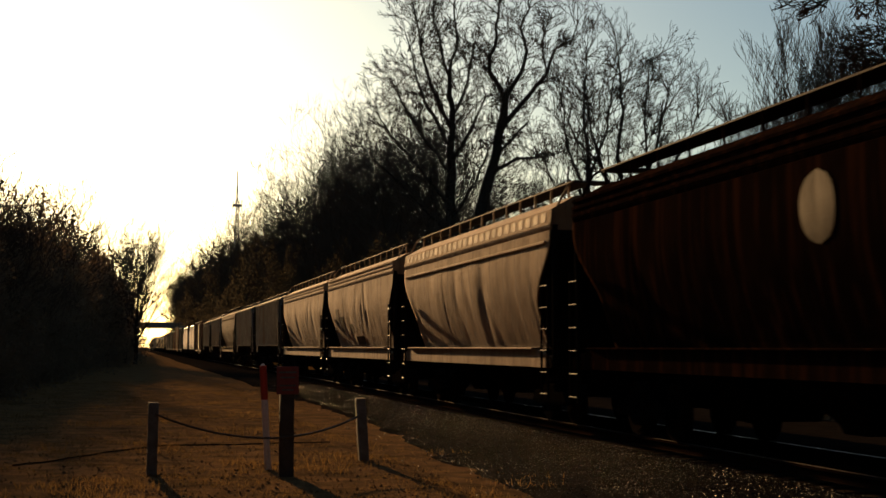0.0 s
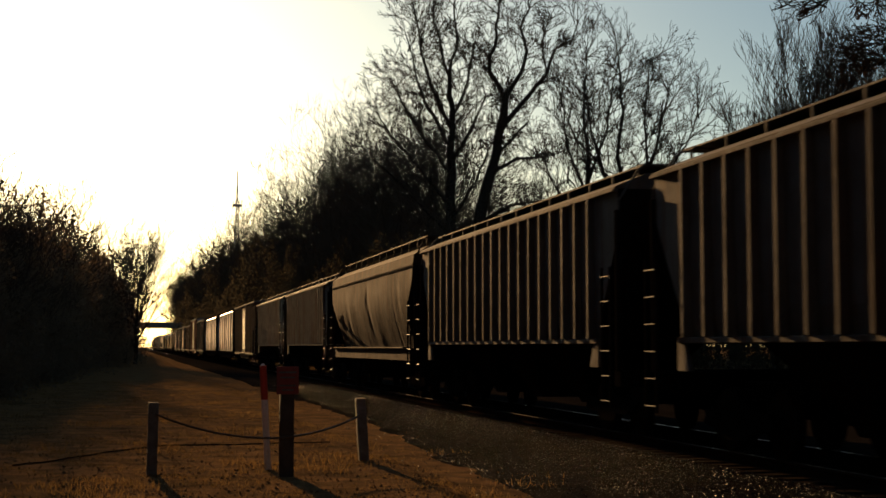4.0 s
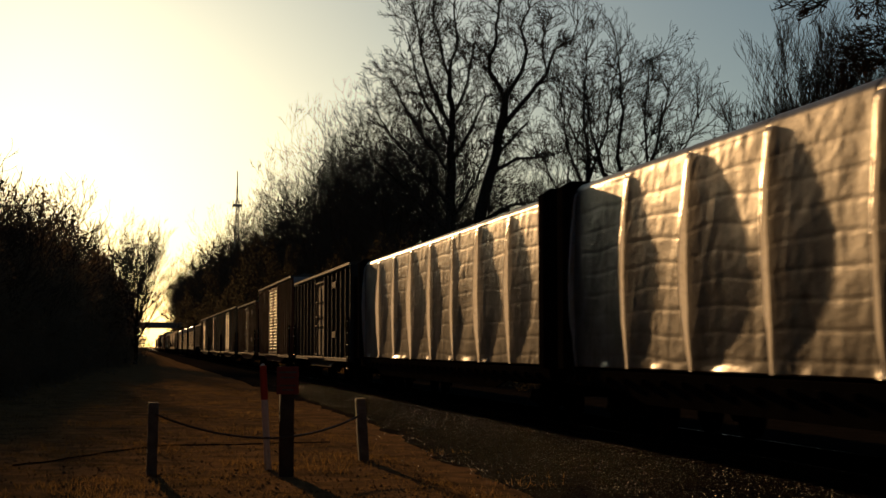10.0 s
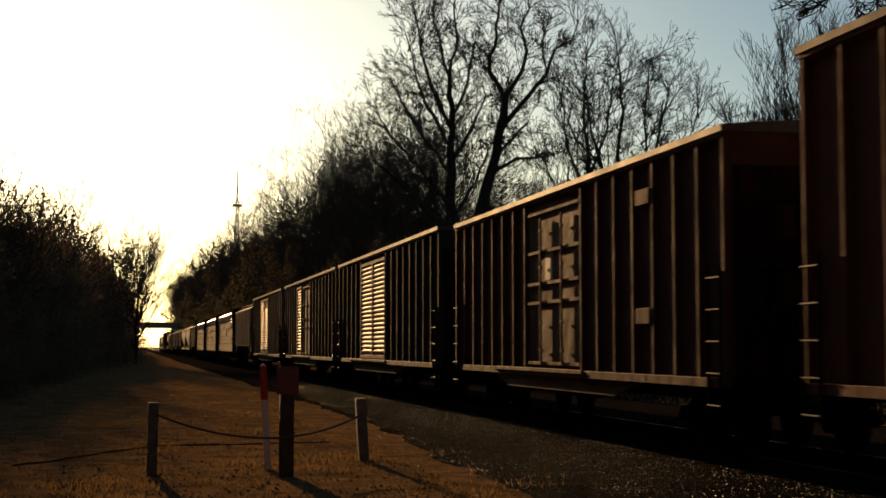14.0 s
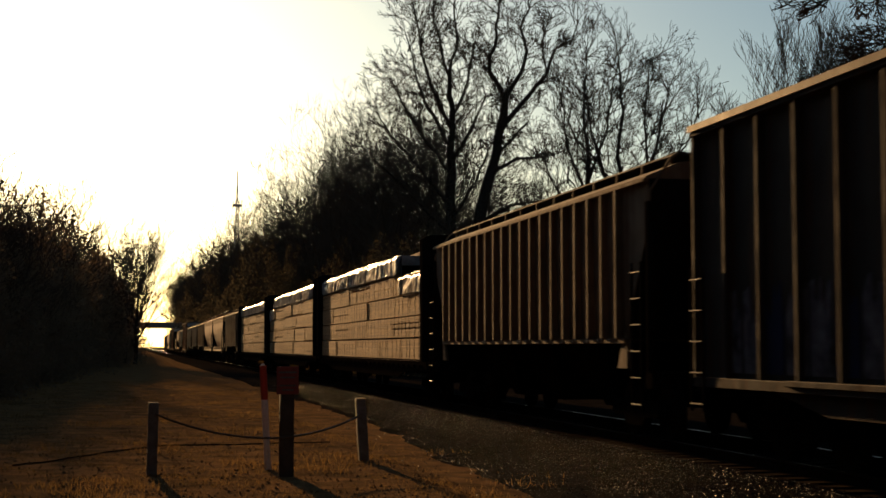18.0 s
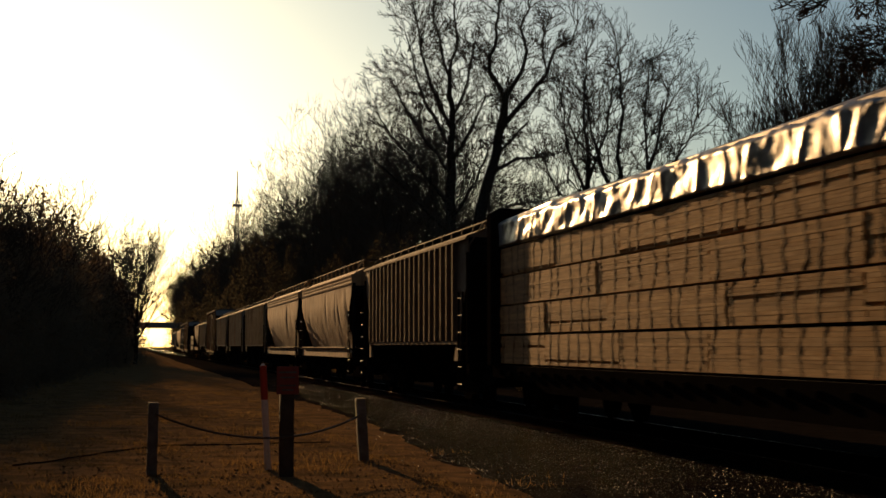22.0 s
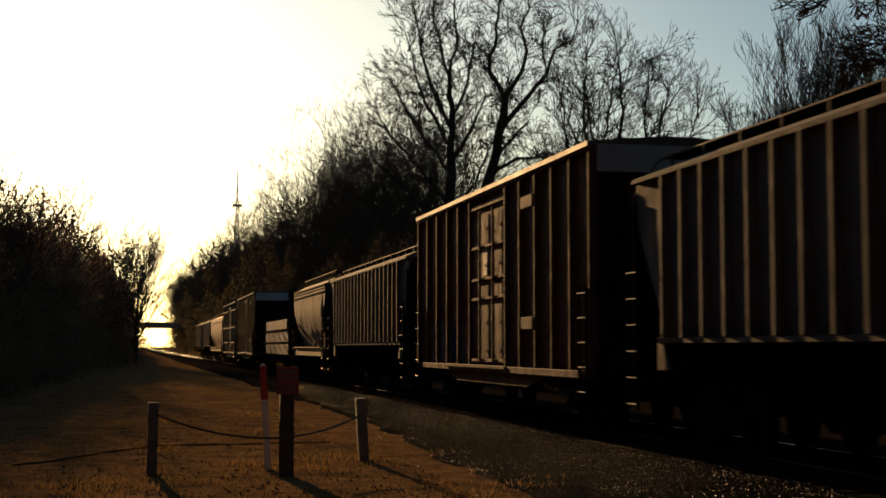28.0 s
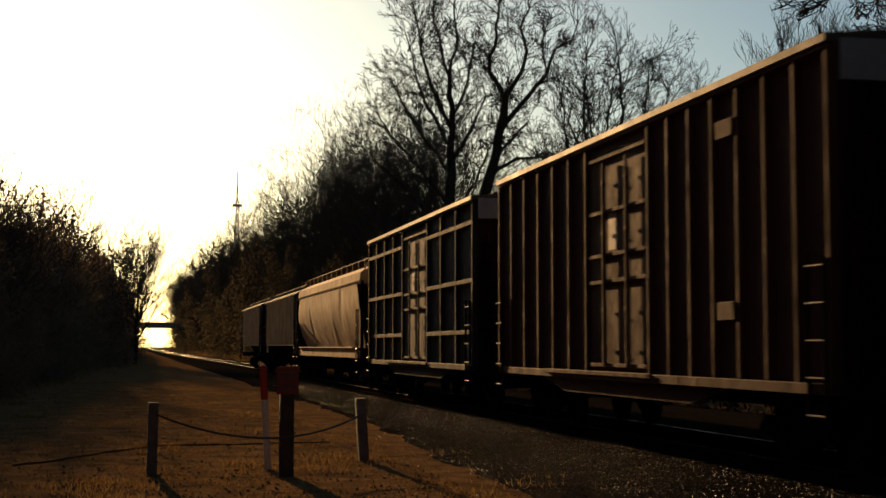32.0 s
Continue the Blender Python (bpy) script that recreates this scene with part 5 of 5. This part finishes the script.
    for x, y, sc in ((18.8, 40, 0.76), (20.6, 42, 0.86), (21.5, 39, 0.8), (19.4, 35.5, 0.7), (19.9, 34.0, 0.7)):
        plant(FAN[rng.randrange(2)], x, y, sc * 0.9 * FAN_UNIT, rng.uniform(0, 360), lean=rng.uniform(-4, 4))
    for k in range(16):
        plant(WR[k % 3], 17.0 + 0.42 * k + rng.uniform(-0.4, 0.4), 54 + rng.uniform(-3, 8), rng.uniform(0.72, 0.98), rng.uniform(0, 360))
    plant(WR[0], 20.5, 41.5, 0.9, 40)
    plant(WR[1], 19.6, 38.0, 0.75, 90)
    plant(IVY, 19.4, 31.5, 0.72, 0)
    plant(IVY, 21.0, 33.5, 0.85, 120)
    plant(IVY, 20.5, 29.0, 0.9, 220)
    # front row along the far side, then the wood behind it
    for k in range(110):
        y = 112 + 430 * (k / 110) ** 1.25 + rng.uniform(-2, 2)
        src = V[k % 4] if y < 230 else VF[k % 2]
        tall = (rng.uniform(20.5, 24.5) - 2.0 * min(1, max(0, (150 - y) / 20)) + 3 * min(1, max(0, (y - 250) / 200))) / TOPS[src.name]
        plant(src, rng.uniform(16.4, 19.0) + (k % 3) * 2.2 - (2.6 if y > 180 else 0), y, tall * 0.72, rng.uniform(0, 360), sz=tall)
    for k in range(90):
        y = 84 + 400 * (k / 90) ** 1.25 + rng.uniform(-4, 4)
        far = min(1, max(0, (y - 120) / 120))
        sc = rng.uniform(1.0, 1.4) + 0.7 * far
        plant(WR[k % 3] if y < 150 else WRF[k % 2], rng.uniform(14.2, 17) + 3 * (k % 3) + 1.5 * far, y, sc, rng.uniform(0, 360), sz=sc * rng.uniform(1.0, 1.25) + 0.35 * far)
    for k in range(34):
        src = V[k % 4]
        tall = rng.uniform(18.5, 23.5) / TOPS[src.name]
        plant(src, rng.uniform(17.5, 26.0), 104 + 2.4 * k, tall * 0.7, rng.uniform(0, 360), sz=tall)
    for x, y, sc in ((15.6, 101, 0.86), (16.6, 95, 0.88), (17.6, 106, 0.93), (17.0, 113, 0.78), (19.6, 97, 0.8), (16.0, 120, 0.8), (21.5, 93, 0.7)):
        plant(V[int(x) % 4], x, y, sc, x * 77)
    for k in range(16):
        tall = rng.uniform(15, 18.5) / TOPS[V[k % 4].name]
        plant(V[k % 4], 19.5 + 0.9 * k + rng.uniform(-0.5, 0.5), 96 + 2.4 * k, tall * 0.8, rng.uniform(0, 360), sz=tall)
    for k in range(34):
        y = 62 + 120 * (k / 34) + rng.uniform(-3, 3)
        plant(V[(k + 1) % 4], rng.uniform(20, 42) * (0.75 + y / 300), y, rng.uniform(0.32, 0.5), rng.uniform(0, 360))
    for k in range(20):
        y = 48 + 60 * k / 20 + rng.uniform(-2, 2)
        plant(FAN[k % 2], rng.uniform(23, 34) * (0.7 + y / 180), y, rng.uniform(0.34, 0.5), rng.uniform(0, 360))
    for k in range(22):
        plant(WR[k % 3], rng.uniform(16.5, 24), 36 + 3.0 * k, rng.uniform(0.35, 0.6), rng.uniform(0, 360))
    # near side hedge, drawing in towards the track
    for k in range(64):
        q = (k / 64) ** 1.35
        y = 42 + 330 * q
        edge = -6.3 + 2.2 * min(1, (y - 42) / 80) + 2.0 * min(1, max(0, (y - 122) / 150))
        sc = 0.95 + 0.66 * min(1, (y - 42) / 50)
        plant(W[k % 3] if y < 150 else WF[k % 2], edge - rng.uniform(0, 3.0) - (0 if k % 2 else 2.5), y + rng.uniform(-2, 2), sc * rng.uniform(0.9, 1.1), rng.uniform(0, 360))
    for k in range(16):
        plant(W[k % 3], rng.uniform(-6.4, -5.2), 47 + 2.6 * k + rng.uniform(-1, 1), rng.uniform(0.8, 0.95), rng.uniform(0, 360))
    # Shrubs out of view on the left, added to shade the near ground.
    for k in range(12):
        plant(WF[k % 2], rng.uniform(-12.5, -9.5), 12 + 2.6 * k, rng.uniform(0.8, 1.0), rng.uniform(0, 360))
    plant(FAN[1], 0.2, 150, 0.95 * FAN_UNIT, 200, lean=12)
    plant(FAN[0], -0.9, 158, 0.9 * FAN_UNIT, 10, lean=8)
    plant(FAN[0], -2.2, 128, 0.85, 30, lean=3)


woods()


def sky_light_blocker():
    """Unseen leaves behind and beside the camera, added to block sky light."""
    rng = np.random.default_rng(12)
    n = 80000
    pick = rng.random(n)
    x, y = np.empty(n), np.empty(n)
    a = pick < 0.4
    x[a], y[a] = rng.uniform(-60, 60, a.sum()), rng.uniform(-50, -12, a.sum())
    b = (pick >= 0.4) & (pick < 0.7)
    x[b], y[b] = rng.uniform(-28, -9.5, b.sum()), rng.uniform(-40, 72, b.sum())
    c = pick >= 0.7
    x[c], y[c] = rng.uniform(16, 40, c.sum()), rng.uniform(-40, 24, c.sum())
    keep = ~((x > 5) & (x < 13.5))
    x, y = x[keep], y[keep]
    n = len(x)
    # Tallest behind the camera, where most fill light has to be cut.
    top = np.where(y < 0, 33.0, np.where(y < 22, 25.0, 15.0)) + 3 * np.sin(x * 0.4) + 3 * np.sin(y * 0.31 + 1)
    z = rng.random(n) * top
    u = rng.normal(size=(n, 3))
    w = rng.normal(size=(n, 3))
    u *= rng.uniform(0.35, 0.9, (n, 1)) / np.linalg.norm(u, axis=1)[:, None]
    w *= 0.45 / np.linalg.norm(w, axis=1)[:, None]
    cc = np.stack([x, y, z], -1)
    pts = np.stack([cc - u, cc + w, cc + u, cc - w], 1).reshape(-1, 3)
    me = bpy.data.meshes.new("blocker_leaves")
    me.from_pydata(pts.tolist(), [], np.arange(n * 4).reshape(-1, 4).tolist())
    me.materials.append(M_TWIG)
    tagged(new("woodland_edge", me), "unseen mass of dark leaves added to block sky light", "woodland", kind="stuff")


sky_light_blocker()


def brambles():
    """Low scrub on the bank beyond the track."""
    rng = np.random.default_rng(17)
    n = 42000
    y = 4 + 300 * rng.random(n) ** 1.6
    x = 15.4 + 2.4 * rng.random(n)
    top = 0.35 + 0.5 * np.abs(np.sin(y * 0.7 + np.sin(y * 0.23) * 3)) + 0.35 * (x - 15.4)
    z = -0.35 + top * rng.random(n) ** 0.7
    u = rng.normal(size=(n, 3))
    w = rng.normal(size=(n, 3))
    u *= rng.uniform(0.04, 0.14, (n, 1)) / np.linalg.norm(u, axis=1)[:, None]
    w *= 0.06 / np.linalg.norm(w, axis=1)[:, None]
    c = np.stack([x, y, z], -1)
    pts = np.stack([c - u, c + w, c + u, c - w], 1).reshape(-1, 3)
    me = bpy.data.meshes.new("brambles")
    me.from_pydata(pts.tolist(), [], np.arange(n * 4).reshape(-1, 4).tolist())
    me.materials.append(M_TWIG)
    tagged(new("bramble_scrub", me), "low dry bramble scrub on the bank beyond the track", "scrub", kind="stuff")


brambles()


def pale_grass():
    """Tall bleached grass between the track and the far wood."""
    rng = np.random.default_rng(31)
    n = 14000
    y = 90 + 240 * rng.random(n)
    x = 12.6 + 2.8 * rng.random(n) + 0.6 * np.sin(y * 0.21)
    h = rng.uniform(0.3, 1.0, n) * (0.5 + 0.9 * np.abs(np.sin(y * 0.17 + 0.6 * np.sin(x))))
    lx, ly = rng.normal(0, 0.25, n), rng.normal(0, 0.25, n)
    base = np.full(n, -0.4)
    pts = np.stack([np.stack([x - 0.02, y, base], -1), np.stack([x + 0.02, y, base], -1), np.stack([x + lx, y + ly, base + h], -1)], 1).reshape(-1, 3)
    me = bpy.data.meshes.new("pale_grass")
    me.from_pydata(pts.tolist(), [], np.arange(n * 3).reshape(-1, 3).tolist())
    me.materials.append(M_GRASS)
    tagged(new("tall_pale_grass", me), "tall bleached winter grass beside the track", "grass", kind="stuff")


pale_grass()


def grass():
    """Short dead tufts over the dirt, thicker away from the trodden middle."""
    rng = np.random.default_rng(8)
    n = 150000
    y = 13 + 62 * rng.random(n) ** 1.8
    x = -7 + 12.9 * rng.random(n)
    clump = np.sin(x * 2.1 + 0.7 * np.sin(y * 0.9)) * np.sin(y * 1.3 + x) + np.sin(x * 5.3 + y * 3.1) * 0.5
    keep = clump + rng.normal(0, 0.5, n) - 1.1 * np.maximum(0, x - 4.2) > 0.15
    x, y = x[keep], y[keep]
    n = len(x)
    h = rng.uniform(0.01, 0.05, n) * (1 + 1.2 * (np.sin(x * 1.1 + 2) * np.sin(y * 0.8) > 0.25))
    a = rng.random(n) * 6.283
    dx, dy = np.cos(a) * 0.007, np.sin(a) * 0.007
    lx, ly = rng.normal(0, 0.035, n), rng.normal(0, 0.035, n)
    z = np.array([max(ground_z(float(p), float(q)), bed_z(float(p), float(q)) if p > 3.5 else -9.0) for p, q in zip(x, y)])
    pts = np.stack([np.stack([x - dx, y - dy, z - 0.01], -1), np.stack([x + dx, y + dy, z - 0.01], -1), np.stack([x + lx, y + ly, z + h], -1)], 1).reshape(-1, 3)
    me = bpy.data.meshes.new("dead_grass")
    me.from_pydata(pts.tolist(), [], np.arange(n * 3).reshape(-1, 3).tolist())
    me.materials.append(M_GRASS)
    tagged(new("dead_grass", me), "short dry dead grass on the dirt", "grass", kind="stuff")


grass()


def clods():
    """Crumbs of earth and dead leaves strewn over the dirt."""
    rng = np.random.default_rng(21)
    n = 26000
    y = 13 + 45 * rng.random(n) ** 1.8
    x = -6 + 10.2 * rng.random(n)
    r = 0.006 + 0.022 * rng.random(n) ** 3
    base = np.array([(1, 0, 0), (-0.5, 0.87, 0), (-0.5, -0.87, 0), (0, 0, 1)], float)
    tri = np.array([(0, 1, 3), (1, 2, 3), (2, 0, 3)])
    v = base[None] * r[:, None, None] + rng.normal(0, 0.3, (n, 4, 3)) * r[:, None, None]
    z = np.array([ground_z(float(p), float(q)) for p, q in zip(x, y)])
    pts = (v + np.stack([x, y, z], -1)[:, None, :]).reshape(-1, 3)
    me = bpy.data.meshes.new("earth_clods")
    me.from_pydata(pts.tolist(), [], (tri[None] + (np.arange(n) * 4)[:, None, None]).reshape(-1, 3).tolist())
    me.materials.append(M_GROUND)
    tagged(new("earth_clods", me), "small crumbs of earth and dead leaves on the dirt", "earth", kind="stuff")


clods()


def fallen_cable():
    """A thin dark tube, added to stand for a dark line across the dirt."""
    way = [(-1.7, 22.0), (-1.3, 22.6), (-0.4, 24.6), (0.4, 25.9), (1.5, 26.3), (2.7, 26.2), (3.6, 25.9)]
    pts = []
    for (xa, ya), (xb, yb) in zip(way[:-1], way[1:]):
        for k in range(6):
            q = k / 6
            x, y = xa + (xb - xa) * q, ya + (yb - ya) * q
            pts.append(Vector((x + 0.05 * math.sin(y * 3), y, ground_z(x, y) + 0.015)))
    ob = put("fallen_cable", tubes([(a, b, 0.012, 0.012, 1) for a, b in zip(pts[:-1], pts[1:])], "fallen_cable", 6), M_TIE)
    tagged(ob, "thin dark tube added for a dark line across the dirt", "cable")


fallen_cable()


def overpass():
    o = new("overpass_bridge")
    o.location = (6, 380, 0)
    bx(o, "deck", M_CONC, -40, 45, -5, 5, 6.3, 7.2)
    for s_ in (-1, 1):
        bx(o, "parapet", M_CONC, -40, 45, s_ * 4.8 - 0.15, s_ * 4.8 + 0.15, 7.2, 7.75)
        bx(o, "pier", M_CONC, s_ * 9 - 0.6, s_ * 9 + 0.6, -4, 4, -0.4, 6.3)
    tagged(o, "plain concrete road overpass across the railway far away", "bridge")


overpass()


def mast():
    m = new("radio_mast")
    m.location = (55, 800, 0)
    for k in range(18):
        z0, z1 = k * 5.0, (k + 1) * 5.0
        w0, w1 = 2.4 * (1 - k / 20), 2.4 * (1 - (k + 1) / 20)
        for sx in (-1, 1):
            for sy in (-1, 1):
                seg = [(Vector((sx * w0, sy * w0, z0)), Vector((sx * w1, sy * w1, z1)), 0.34, 0.34, 1)]
                if ("leg", k, sx, sy) not in CACHE:
                    CACHE[("leg", k, sx, sy)] = tubes(seg, "leg", 4)
                put("leg", CACHE[("leg", k, sx, sy)], M_MAST, m)
            put("brace", tubes([(Vector((sx * w0, -w0, z0)), Vector((sx * w1, w1, z1)), 0.15, 0.15, 1), (Vector((-w0, sx * w0, z0)), Vector((w1, sx * w1, z1)), 0.15, 0.15, 1)], "brace", 4), M_MAST, m)
    bx(m, "antenna_platform", M_MAST, -2.6, 2.6, -2, 2, 79, 80)
    for x in (-2.4, -1, 1, 2.4):
        bx(m, "antenna", M_MAST, x - 0.2, x + 0.2, -2.4, -2.0, 77.5, 82)
    cyl(m, "spire", M_MAST, 0.35, 9, "z", (0, 0, 94), 6)
    tagged(m, "slender steel lattice radio mast beyond the trees", "mast")


mast()

# ---------------------------------------------------------------- the train rolls by
def motions():
    times = [0, 2, 4, 6, 8, 10, 12, 14, 16, 18, 20, 22, 24, 26, 28, 30, 32]
    for ob, centre in TRAIN:
        walk(ob, [(t, pose(TRACK_X, centre - SPEED * run(t), 0)) for t in times])


motions()
